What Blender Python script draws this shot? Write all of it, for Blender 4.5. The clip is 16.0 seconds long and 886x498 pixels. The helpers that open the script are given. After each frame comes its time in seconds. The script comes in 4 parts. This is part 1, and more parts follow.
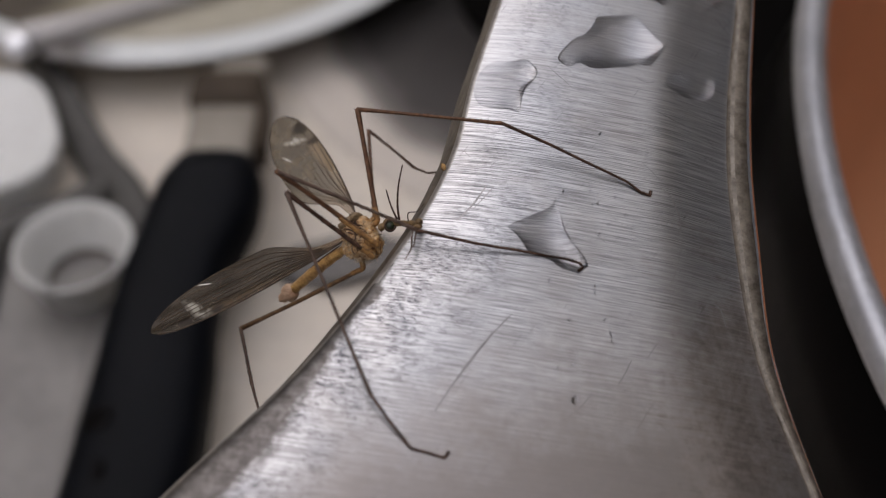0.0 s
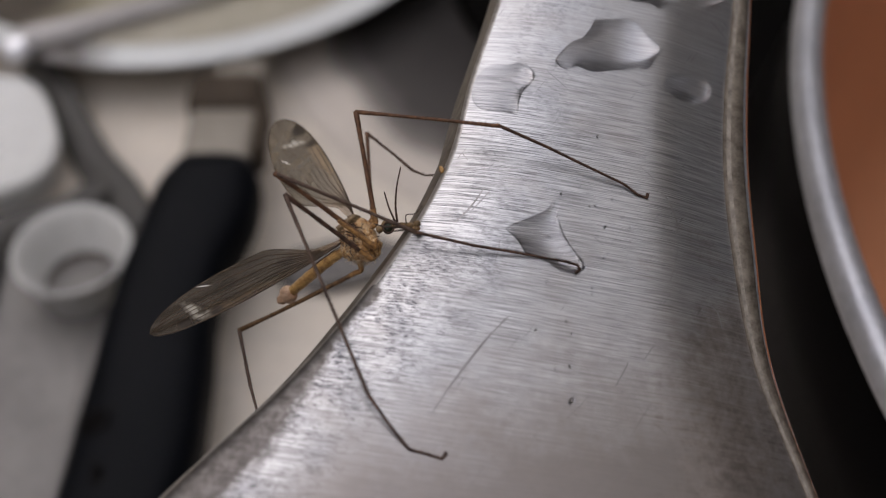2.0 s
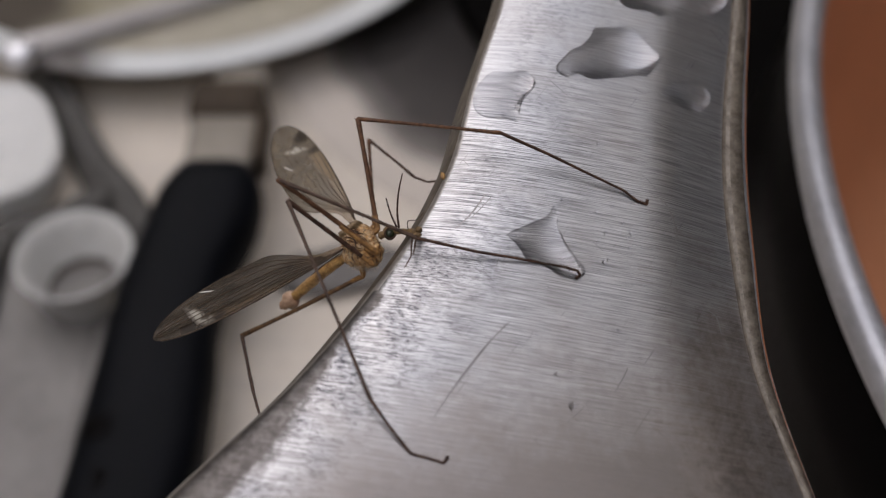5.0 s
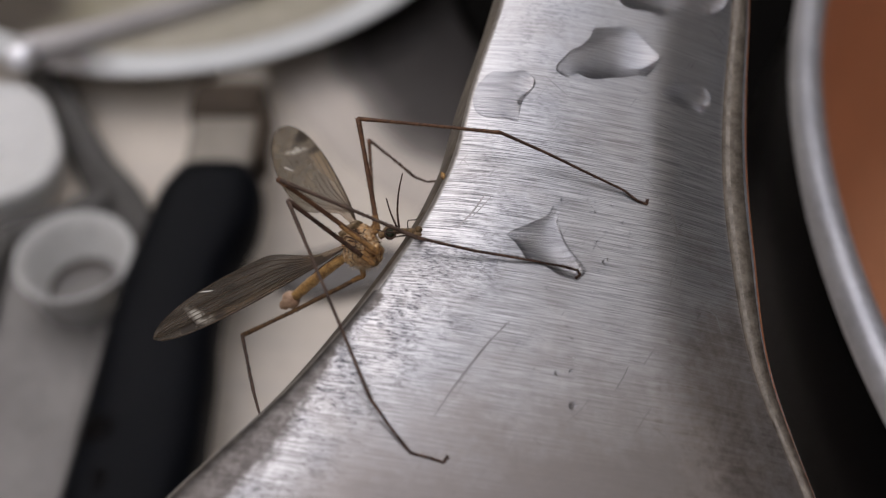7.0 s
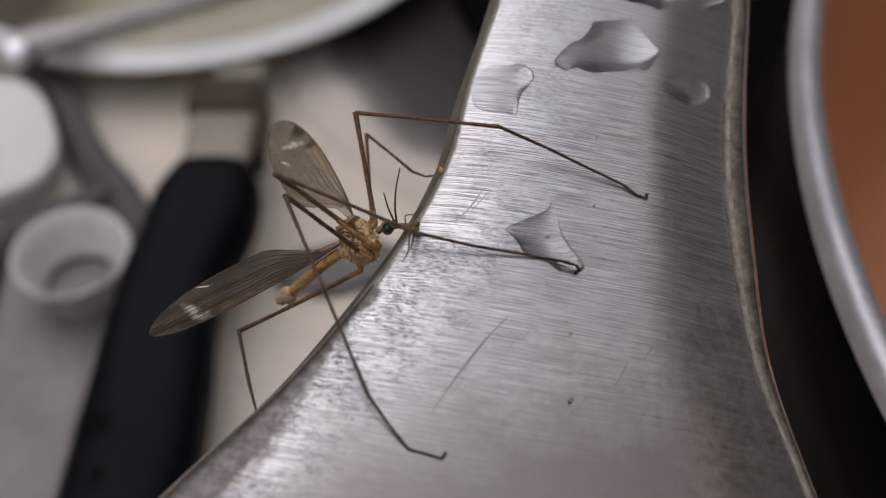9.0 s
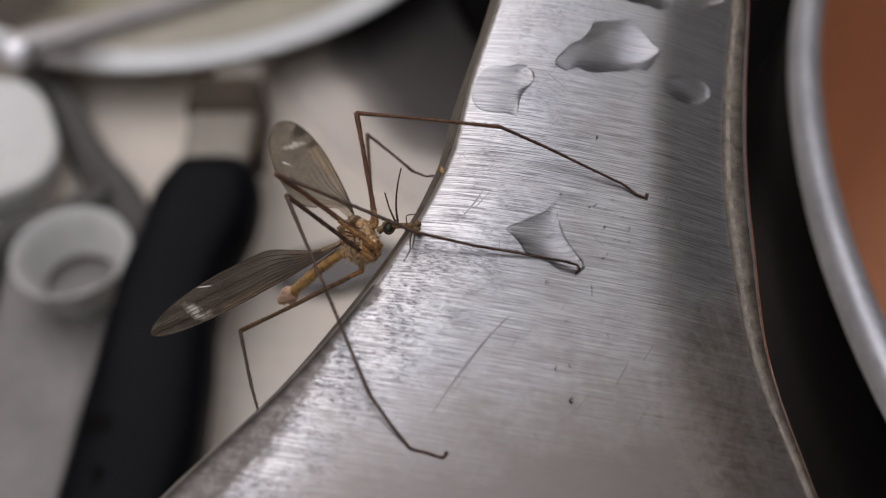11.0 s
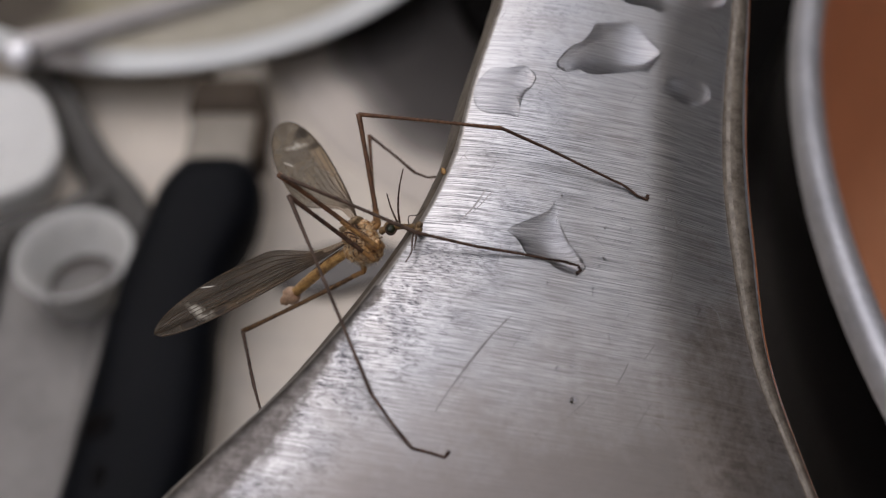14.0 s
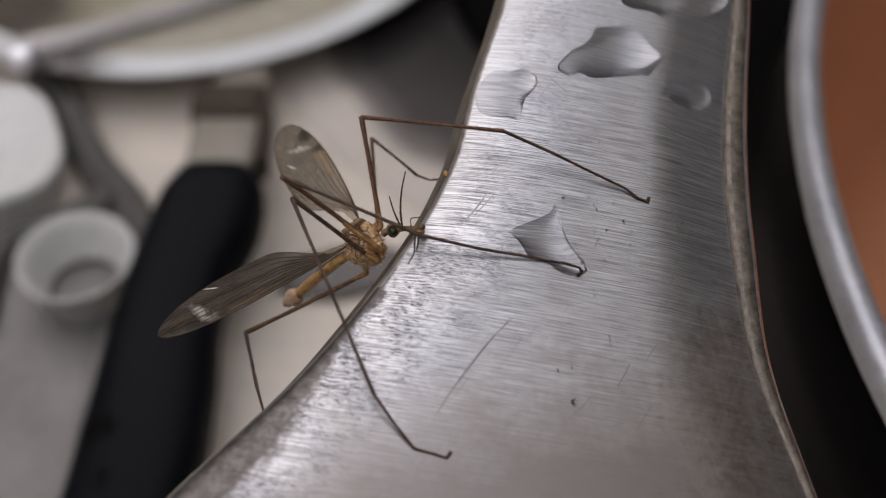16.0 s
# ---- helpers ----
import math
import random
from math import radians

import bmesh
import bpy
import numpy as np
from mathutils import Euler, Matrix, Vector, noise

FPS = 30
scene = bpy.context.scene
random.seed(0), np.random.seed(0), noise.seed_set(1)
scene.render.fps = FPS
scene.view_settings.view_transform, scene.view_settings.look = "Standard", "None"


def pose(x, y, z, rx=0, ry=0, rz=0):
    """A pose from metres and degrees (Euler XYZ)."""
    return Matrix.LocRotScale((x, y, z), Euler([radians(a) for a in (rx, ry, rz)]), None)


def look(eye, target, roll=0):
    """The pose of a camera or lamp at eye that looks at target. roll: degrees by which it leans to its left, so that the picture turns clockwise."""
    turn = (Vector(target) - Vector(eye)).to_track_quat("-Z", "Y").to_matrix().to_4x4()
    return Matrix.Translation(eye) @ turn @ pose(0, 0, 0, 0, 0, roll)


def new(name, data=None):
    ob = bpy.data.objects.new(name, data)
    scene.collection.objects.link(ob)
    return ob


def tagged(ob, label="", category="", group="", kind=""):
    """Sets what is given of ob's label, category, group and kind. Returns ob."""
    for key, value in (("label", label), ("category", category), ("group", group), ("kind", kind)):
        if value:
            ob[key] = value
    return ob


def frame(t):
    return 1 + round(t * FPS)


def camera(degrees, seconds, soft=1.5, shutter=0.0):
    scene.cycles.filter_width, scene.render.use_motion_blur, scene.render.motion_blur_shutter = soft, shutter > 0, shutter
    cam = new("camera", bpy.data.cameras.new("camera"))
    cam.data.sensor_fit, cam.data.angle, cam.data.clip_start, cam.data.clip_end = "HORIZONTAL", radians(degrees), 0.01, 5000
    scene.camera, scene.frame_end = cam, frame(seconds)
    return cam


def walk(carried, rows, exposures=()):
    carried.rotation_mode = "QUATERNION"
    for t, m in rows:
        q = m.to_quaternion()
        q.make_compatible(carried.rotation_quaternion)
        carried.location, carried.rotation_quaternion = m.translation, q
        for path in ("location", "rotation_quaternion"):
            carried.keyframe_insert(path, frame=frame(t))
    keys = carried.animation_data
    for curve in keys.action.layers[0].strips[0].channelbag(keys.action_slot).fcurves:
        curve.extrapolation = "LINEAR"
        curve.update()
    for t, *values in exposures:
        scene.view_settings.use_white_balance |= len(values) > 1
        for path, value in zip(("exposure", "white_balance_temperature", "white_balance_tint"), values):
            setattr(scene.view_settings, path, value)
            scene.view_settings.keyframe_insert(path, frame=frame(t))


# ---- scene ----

# ---------------------------------------------------------------- camera
cam = camera(42.81, 16.0, soft=1.2)
cam.data.dof.use_dof = True
cam.data.dof.focus_distance = 0.1046
cam.data.dof.aperture_fstop = 17.0
cam.data.dof.aperture_blades = 0

PATH = [
    (0, pose(0.00010, -0.06366, 0.18606, 39.633, 0.108, 0.010)),
    (0.5, pose(0.00015, -0.06364, 0.18599, 39.694, 0.088, 0.003)),
    (1, pose(0.00013, -0.06403, 0.18640, 39.731, 0.050, -0.003)),
    (1.5, pose(0.00020, -0.06403, 0.18643, 39.768, 0.026, 0.008)),
    (2, pose(0.00013, -0.06413, 0.18625, 39.868, 0.006, -0.011)),
    (2.5, pose(0.00020, -0.06411, 0.18635, 39.903, 0.027, 0.022)),
    (3, pose(0.00011, -0.06413, 0.18637, 39.946, 0.039, 0.010)),
    (3.5, pose(0.00000, -0.06428, 0.18660, 40.000, -0.000, 0.000)),
    (4, pose(0.00000, -0.06433, 0.18665, 40.047, -0.011, 0.006)),
    (6.5, pose(-0.00010, -0.06518, 0.18721, 40.304, -0.052, -0.029)),
    (7, pose(0.00006, -0.06490, 0.18674, 40.300, 0.018, 0.029)),
    (7.5, pose(0.00003, -0.06484, 0.18663, 40.272, 0.020, 0.018)),
    (8, pose(0.00003, -0.06497, 0.18679, 40.266, 0.016, -0.001)),
    (8.5, pose(-0.00002, -0.06490, 0.18664, 40.159, -0.048, -0.020)),
    (9, pose(0.00011, -0.06449, 0.18605, 40.120, -0.025, -0.038)),
    (11.5, pose(-0.00016, -0.06483, 0.18641, 40.102, -0.072, -0.120)),
    (12, pose(-0.00021, -0.06529, 0.18652, 40.236, -0.151, -0.063)),
    (12.5, pose(-0.00016, -0.06519, 0.18649, 40.196, -0.067, -0.063)),
    (13, pose(-0.00032, -0.06536, 0.18670, 40.243, -0.128, -0.091)),
    (13.5, pose(-0.00017, -0.06527, 0.18664, 40.241, -0.057, -0.061)),
    (14, pose(-0.00014, -0.06510, 0.18662, 40.199, -0.024, -0.039)),
    (14.5, pose(-0.00019, -0.06545, 0.18681, 40.317, -0.045, -0.012)),
    (15, pose(-0.00031, -0.06549, 0.18704, 40.339, -0.045, -0.025)),
    (15.5, pose(-0.00012, -0.06546, 0.18706, 40.337, 0.029, -0.018)),
    (16, pose(-0.00036, -0.06567, 0.18693, 40.432, -0.071, -0.007)),
]
walk(cam, PATH, ((0, 0.0, 6700, 15), (16, 0.0, 6700, 15)))

# ---------------------------------------------------------------- light
SUN_EL, SUN_AZ = radians(64), radians(-58)
world = bpy.data.worlds.new("sky")
world.use_nodes = True
scene.world = world
wt = world.node_tree
sky = wt.nodes.new("ShaderNodeTexSky")
sky.sky_type, sky.sun_disc = "NISHITA", False
sky.sun_elevation, sky.sun_rotation = SUN_EL, SUN_AZ
wt.links.new(sky.outputs[0], wt.nodes["Background"].inputs[0])
wt.nodes["Background"].inputs[1].default_value = 0.10

sun = new("sun", bpy.data.lights.new("sun", "SUN"))
sun.data.energy, sun.data.angle, sun.data.color = 0.68, radians(60), (1.0, 0.97, 0.93)
sun.matrix_world = look((-1.45, 0.9, 3.6), (0, 0, 0.1))

# daylight in the opening of the roof window
daylight = new("roof_window_daylight", bpy.data.lights.new("roof_window_daylight", "AREA"))
daylight.data.shape, daylight.data.size, daylight.data.size_y = "RECTANGLE", 1.75, 2.5
daylight.data.energy, daylight.data.color = 12.2, (0.985, 0.985, 0.985)
daylight.matrix_world = pose(-0.375, -0.05, 1.21)

# ---------------------------------------------------------------- helpers
MM = 0.001


def part(name, bm, material, parent=None, label="", smooth=True, m=None):
    me = bpy.data.meshes.new(name)
    bm.normal_update()
    bm.to_mesh(me)
    bm.free()
    if smooth:
        for p in me.polygons:
            p.use_smooth = True
    for mat in (material if isinstance(material, (list, tuple)) else [material]):
        me.materials.append(mat)
    ob = new(name, me)
    if parent is not None:
        ob.parent = parent
    if m is not None:
        ob.matrix_basis = m
    if label:
        ob["label"] = label
    return ob


def lathe(profile, steps=64, close=False):
    """A turned body about z from (radius, height) pairs in metres."""
    bm = bmesh.new()
    rings = []
    for r, z in profile:
        if r < 1e-6:
            rings.append([bm.verts.new((0, 0, z))])
        else:
            rings.append([bm.verts.new((r * math.cos(2 * math.pi * k / steps), r * math.sin(2 * math.pi * k / steps), z)) for k in range(steps)])
    pairs = list(zip(rings, rings[1:])) + ([(rings[-1], rings[0])] if close else [])
    for a, b in pairs:
        for k in range(steps):
            k2 = (k + 1) % steps
            if len(a) == 1 and len(b) == 1:
                continue
            if len(a) == 1:
                bm.faces.new((a[0], b[k2], b[k]))
            elif len(b) == 1:
                bm.faces.new((a[k], a[k2], b[0]))
            else:
                bm.faces.new((a[k], a[k2], b[k2], b[k]))
    bmesh.ops.recalc_face_normals(bm, faces=bm.faces)
    return bm


def box_mesh(x0, y0, z0, x1, y1, z1, bevel=0.0, segments=2):
    bm = bmesh.new()
    bmesh.ops.create_cube(bm, size=1.0)
    for v in bm.verts:
        v.co = Vector(((x0 + x1) / 2 + v.co.x * (x1 - x0), (y0 + y1) / 2 + v.co.y * (y1 - y0), (z0 + z1) / 2 + v.co.z * (z1 - z0)))
    if bevel:
        bmesh.ops.bevel(bm, geom=list(bm.edges), offset=bevel, segments=segments, affect="EDGES", profile=0.5)
    return bm


def spline(points, per=6):
    """Points of a smooth curve through the given ones."""
    pts = [Vector(p) for p in points]
    if len(pts) < 3:
        return [pts[0].lerp(pts[-1], i / per) for i in range(per + 1)]
    out = []
    for i in range(len(pts) - 1):
        p0, p1, p2, p3 = pts[max(i - 1, 0)], pts[i], pts[i + 1], pts[min(i + 2, len(pts) - 1)]
        for k in range(per):
            t = k / per
            out.append(0.5 * ((2 * p1) + (p2 - p0) * t + (2 * p0 - 5 * p1 + 4 * p2 - p3) * t * t + (3 * p1 - p0 - 3 * p2 + p3) * t ** 3))
    out.append(pts[-1])
    return out


def tube(points, radii, sides=10, bm=None, flat=1.0):
    """A closed tube through points, its radius running through radii; in the points' own unit."""
    bm = bm or bmesh.new()
    pts = [Vector(p) for p in points]
    n = len(pts)
    rr = np.interp(np.linspace(0, 1, n), np.linspace(0, 1, len(radii)), radii)
    side = None
    rings = []
    for i, p in enumerate(pts):
        d = (pts[min(i + 1, n - 1)] - pts[max(i - 1, 0)]).normalized()
        if side is None:
            side = d.orthogonal().normalized()
        side = (side - d * side.dot(d)).normalized()
        up = d.cross(side)
        rings.append([bm.verts.new(p + (side * math.cos(2 * math.pi * k / sides) + up * math.sin(2 * math.pi * k / sides) * flat) * rr[i]) for k in range(sides)])
    for a, b in zip(rings, rings[1:]):
        for k in range(sides):
            bm.faces.new((a[k], a[(k + 1) % sides], b[(k + 1) % sides], b[k]))
    for ring, p, s in ((rings[0], pts[0], -1), (rings[-1], pts[-1], 1)):
        j = 0 if s < 0 else n - 1
        d = (pts[min(j + 1, n - 1)] - pts[max(j - 1, 0)]).normalized()
        tip = bm.verts.new(p + d * s * rr[j] * 0.6)
        for k in range(sides):
            q = (ring[k], ring[(k + 1) % sides], tip)
            bm.faces.new(q if s > 0 else q[::-1])
    return bm


def blob(bm, centre, axes, rough=0.0, seed=0, u=20, v=14):
    """An uneven ellipsoid; axes are three vectors."""
    made = bmesh.ops.create_uvsphere(bm, u_segments=u, v_segments=v, radius=1.0)["verts"]
    for vert in made:
        k = 1 + rough * noise.noise(vert.co * 2.3 + Vector((seed, 0, 0))) + rough * 0.5 * noise.noise(vert.co * 6 + Vector((0, seed, 0)))
        c = vert.co * k
        vert.co = Vector(centre) + axes[0] * c.x + axes[1] * c.y + axes[2] * c.z
    return bm


def in_metres(bm):
    for v in bm.verts:
        v.co *= MM
    return bm


# ---------------------------------------------------------------- materials
class Mat:
    """A node material with a Principled shader and short ways to add to it."""

    def __init__(self, name, color=(0.5, 0.5, 0.5), rough=0.5, metal=0.0, **more):
        self.m = bpy.data.materials.new(name)
        self.m.use_nodes = True
        self.t = self.m.node_tree
        self.b = self.t.nodes["Principled BSDF"]
        self.b.inputs["Base Color"].default_value = (*color, 1)
        self.b.inputs["Roughness"].default_value = rough
        self.b.inputs["Metallic"].default_value = metal
        for k, v in more.items():
            self.b.inputs[k.replace("_", " ")].default_value = v
        self.co = self.t.nodes.new("ShaderNodeTexCoord").outputs["Object"]
        self.height = None

    def node(self, kind, **ins):
        n = self.t.nodes.new(kind)
        for k, v in ins.items():
            if hasattr(v, "is_linked"):
                self.t.links.new(v, n.inputs[k.replace("_", " ")])
            else:
                n.inputs[k.replace("_", " ")].default_value = v
        return n

    def mapped(self, scale=(1, 1, 1), turn=0.0, place=(0, 0, 0)):
        n = self.t.nodes.new("ShaderNodeMapping")
        self.t.links.new(self.co, n.inputs["Vector"])
        turned = self.t.nodes.new("ShaderNodeMapping")
        n.inputs["Rotation"].default_value[2] = radians(turn)
        n.inputs["Location"].default_value = place
        self.t.links.new(n.outputs[0], turned.inputs["Vector"])
        turned.inputs["Scale"].default_value = scale
        return turned.outputs[0]

    def noise(self, scale=10.0, detail=4.0, rough=0.55, vec=None, distortion=0.0):
        n = self.node("ShaderNodeTexNoise", Scale=scale, Detail=detail, Roughness=rough, Distortion=distortion)
        self.t.links.new(vec or self.co, n.inputs["Vector"])
        return n.outputs["Fac"]

    def ramp(self, fac, *stops):
        n = self.t.nodes.new("ShaderNodeValToRGB")
        e = n.color_ramp.elements
        while len(e) < len(stops):
            e.new(0.5)
        for el, (pos, c) in zip(e, stops):
            el.position = pos
            el.color = (*c, 1) if isinstance(c, (tuple, list)) else (c, c, c, 1)
        self.t.links.new(fac, n.inputs[0])
        return n.outputs[0]

    def mix(self, fac, a, b, mode="MIX"):
        n = self.t.nodes.new("ShaderNodeMix")
        n.data_type, n.blend_type = "RGBA", mode
        for socket, v in ((n.inputs["Factor"], fac), (n.inputs[6], a), (n.inputs[7], b)):
            if hasattr(v, "is_linked"):
                self.t.links.new(v, socket)
            elif isinstance(v, (tuple, list)):
                socket.default_value = (*v, 1)
            else:
                socket.default_value = v
        return n.outputs[2]

    def math(self, op, a, b=0.0):
        n = self.t.nodes.new("ShaderNodeMath")
        n.operation = op
        for socket, v in ((n.inputs[0], a), (n.inputs[1], b)):
            if hasattr(v, "is_linked"):
                self.t.links.new(v, socket)
            else:
                socket.default_value = v
        return n.outputs[0]

    def to(self, name, out):
        self.t.links.new(out, self.b.inputs[name])
        return self

    def bump(self, fac, distance, strength=1.0):
        n = self.node("ShaderNodeBump", Strength=strength, Distance=distance)
        self.t.links.new(fac, n.inputs["Height"])
        if self.height is not None:
            self.t.links.new(self.height, n.inputs["Normal"])
        self.height = n.outputs[0]
        self.t.links.new(self.height, self.b.inputs["Normal"])
        return self


def speckled(name, c0, c1, scale, rough=0.5, metal=0.0, grain=None, bump=0.0, **more):
    """Two tones at one scale, with a finer grain over them."""
    m = Mat(name, c0, rough, metal, **more)
    broad = m.ramp(m.noise(scale, 5), (0.3, c0), (0.7, c1))
    fine = m.noise(grain or scale * 9, 3)
    m.to("Base Color", m.mix(0.25, broad, m.ramp(fine, (0.3, [x * 0.6 for x in c0]), (0.7, [min(1, x * 1.25) for x in c1]))))
    m.to("Roughness", m.ramp(fine, (0.2, max(0.02, rough - 0.08)), (0.8, min(1, rough + 0.1))))
    if bump:
        m.bump(fine, bump)
    return m.m


def brushed_steel():
    """Steel brushed across the handle: fine lines, a band of dark dashes inside the worn shoulder, a dull worn strip
    along the shoulder with its dark reflection painted in, stray scratches, cloudy wear and a brown stain towards one
    lower corner."""
    m = Mat("brushed_steel", (0.6, 0.6, 0.61), 0.3, 1.0)
    lines = m.noise(1.0, 2, 0.6, m.mapped((230, 9000, 230), 11.5))
    fine_lines = m.noise(1.0, 2, 0.6, m.mapped((110, 12500, 110), 10.5))
    long_lines = m.noise(1.0, 5, 0.75, m.mapped((60, 4200, 60), 10.5))
    dashes = m.noise(1.0, 3, 0.6, m.mapped((1500, 6200, 1500), 13, (0.003, 0.001, 0)))
    stray = m.noise(1.0, 2, 0.5, m.mapped((5200, 150, 5200), 38))
    stray_back = m.noise(1.0, 2, 0.5, m.mapped((150, 5600, 150), 47, (0.02, 0.01, 0)))
    pits = m.noise(3600, 2, 0.5)
    cloud = m.noise(130, 5, 0.65)
    patch = m.noise(300, 4, 0.6)
    mottle = m.noise(1100, 4, 0.65)
    xy = m.t.nodes.new("ShaderNodeSeparateXYZ")
    m.t.links.new(m.co, xy.inputs[0])
    y = xy.outputs[1]
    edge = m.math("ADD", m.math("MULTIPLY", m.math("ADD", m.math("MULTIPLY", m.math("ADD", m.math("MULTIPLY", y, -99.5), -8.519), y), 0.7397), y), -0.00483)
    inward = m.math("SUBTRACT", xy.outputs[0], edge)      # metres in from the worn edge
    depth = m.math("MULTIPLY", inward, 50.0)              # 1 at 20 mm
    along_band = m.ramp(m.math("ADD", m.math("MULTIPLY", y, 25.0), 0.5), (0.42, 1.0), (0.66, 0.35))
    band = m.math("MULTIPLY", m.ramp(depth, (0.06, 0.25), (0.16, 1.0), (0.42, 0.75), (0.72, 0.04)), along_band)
    where = m.math("MULTIPLY", m.ramp(patch, (0.36, 0.12), (0.52, 1.0)), band)
    sharp = m.ramp(lines, (0.36, (0.08, 0.08, 0.086)), (0.45, (0.27, 0.27, 0.28)), (0.53, (0.39, 0.39, 0.401)), (0.62, (0.54, 0.54, 0.552)))
    soft = m.mix(0.45, m.ramp(lines, (0.38, (0.26, 0.26, 0.264)), (0.64, (0.66, 0.66, 0.668))), m.ramp(fine_lines, (0.40, (0.23, 0.23, 0.234)), (0.62, (0.69, 0.69, 0.698))))
    tone = m.mix(m.ramp(depth, (0.25, 0.9), (1.0, 0.25)), soft, sharp)
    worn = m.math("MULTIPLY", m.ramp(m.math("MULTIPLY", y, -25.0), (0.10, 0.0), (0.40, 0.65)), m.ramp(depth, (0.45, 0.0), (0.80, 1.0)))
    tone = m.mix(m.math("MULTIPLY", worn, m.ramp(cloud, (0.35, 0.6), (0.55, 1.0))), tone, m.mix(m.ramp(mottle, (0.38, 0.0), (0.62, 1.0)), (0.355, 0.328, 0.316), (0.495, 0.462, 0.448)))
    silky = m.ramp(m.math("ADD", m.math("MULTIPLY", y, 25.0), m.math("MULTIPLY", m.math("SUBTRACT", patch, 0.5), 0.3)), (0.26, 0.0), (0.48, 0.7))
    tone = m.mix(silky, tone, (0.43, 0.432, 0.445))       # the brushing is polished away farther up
    tone = m.mix(m.ramp(long_lines, (0.36, 0.35), (0.52, 0.0)), tone, (0.24, 0.237, 0.237))
    tone = m.mix(m.ramp(long_lines, (0.58, 0.0), (0.70, 0.3)), tone, (0.74, 0.74, 0.745))
    tone = m.mix(m.ramp(cloud, (0.46, 0.0), (0.75, 0.5)), tone, (0.32, 0.297, 0.285))
    tone = m.mix(m.math("MULTIPLY", m.ramp(mottle, (0.52, 0.0), (0.64, 0.40)), band), tone, (0.66, 0.66, 0.675))
    tone = m.mix(m.math("MULTIPLY", m.ramp(patch, (0.47, 0.0), (0.64, 0.65)), band), tone, (0.19, 0.195, 0.215))
    tone = m.mix(m.math("MULTIPLY", m.ramp(dashes, (0.54, 0.0), (0.60, 0.95)), where), tone, (0.055, 0.055, 0.063))
    tone = m.mix(m.math("MULTIPLY", m.ramp(dashes, (0.34, 0.6), (0.41, 0.0)), where), tone, (0.64, 0.64, 0.655))
    tone = m.mix(m.math("MULTIPLY", m.ramp(stray, (0.68, 0.0), (0.71, 0.45)), m.ramp(patch, (0.45, 0.0), (0.55, 1.0))), tone, (0.12, 0.12, 0.125))
    tone = m.mix(m.math("MULTIPLY", m.ramp(stray_back, (0.69, 0.0), (0.72, 0.5)), m.ramp(cloud, (0.42, 0.0), (0.52, 1.0))), tone, (0.12, 0.12, 0.125))
    # Darker and browner towards the pot.
    pot_end = m.math("ADD", m.math("MULTIPLY", y, -30.0), m.math("MULTIPLY", m.math("SUBTRACT", cloud, 0.5), 0.35))
    tone = m.mix(m.math("MULTIPLY", m.ramp(pot_end, (0.26, 0.0), (0.62, 0.88)), m.ramp(depth, (0.30, 0.2), (0.75, 1.0))), tone, (0.235, 0.208, 0.192))
    # Shoulder strip: mottled dull wear plus painted dark where the roll mirrors dark surroundings.
    shoulder_in = m.math("ADD", inward, m.math("ADD", m.math("MULTIPLY", m.math("SUBTRACT", patch, 0.5), 0.0032), m.math("MULTIPLY", m.math("SUBTRACT", mottle, 0.5), 0.0022)))
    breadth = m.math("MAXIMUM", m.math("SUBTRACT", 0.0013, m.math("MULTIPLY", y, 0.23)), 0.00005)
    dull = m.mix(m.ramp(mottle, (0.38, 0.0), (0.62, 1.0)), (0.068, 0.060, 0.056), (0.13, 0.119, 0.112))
    strip = m.math("MULTIPLY", m.ramp(m.math("DIVIDE", shoulder_in, breadth), (0.70, 0.92), (1.05, 0.0)), m.ramp(m.math("MULTIPLY", y, 25.0), (0.08, 1.0), (0.22, 0.0)))
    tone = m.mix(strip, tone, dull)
    far = m.node("ShaderNodeVectorMath")
    far.operation = "DISTANCE"
    m.t.links.new(m.mapped((1.0, 0.5, 0.0)), far.inputs[0])
    far.inputs[1].default_value = (0.0262, -0.0080, 0.0)
    reach = m.math("ADD", far.outputs["Value"], m.math("ADD", m.math("MULTIPLY", m.math("SUBTRACT", cloud, 0.5), 0.020), m.math("MULTIPLY", m.math("SUBTRACT", mottle, 0.5), 0.005)))
    reach = m.math("ADD", reach, m.math("MULTIPLY", m.math("SUBTRACT", long_lines, 0.5), 0.012))
    stain = m.ramp(m.math("MULTIPLY", reach, 100.0), (0.25, 0.85), (0.55, 0.6), (0.9, 0.0))
    tone = m.mix(stain, tone, m.mix(m.ramp(m.math("ADD", m.math("MULTIPLY", long_lines, 0.25), m.math("ADD", m.math("MULTIPLY", mottle, 0.35), m.math("MULTIPLY", m.noise(420, 6, 0.7, m.mapped((1, 0.55, 1), -14)), 0.40))), (0.40, 0.0), (0.60, 1.0)), (0.185, 0.154, 0.136), (0.40, 0.354, 0.326)))
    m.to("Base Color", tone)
    gloss = m.mix(0.5, m.ramp(lines, (0.25, 0.42), (0.75, 0.26)), m.ramp(cloud, (0.3, 0.27), (0.75, 0.48)))
    m.to("Roughness", m.mix(m.math("MULTIPLY", m.math("MAXIMUM", stain, strip), 0.6), gloss, (0.5, 0.5, 0.5)))
    m.bump(long_lines, 0.000007, 0.9)
    m.bump(lines, 0.000004, 1.0)
    m.bump(fine_lines, 0.000005, 1.0)
    m.bump(pits, 0.000015, 0.5)
    return m.m


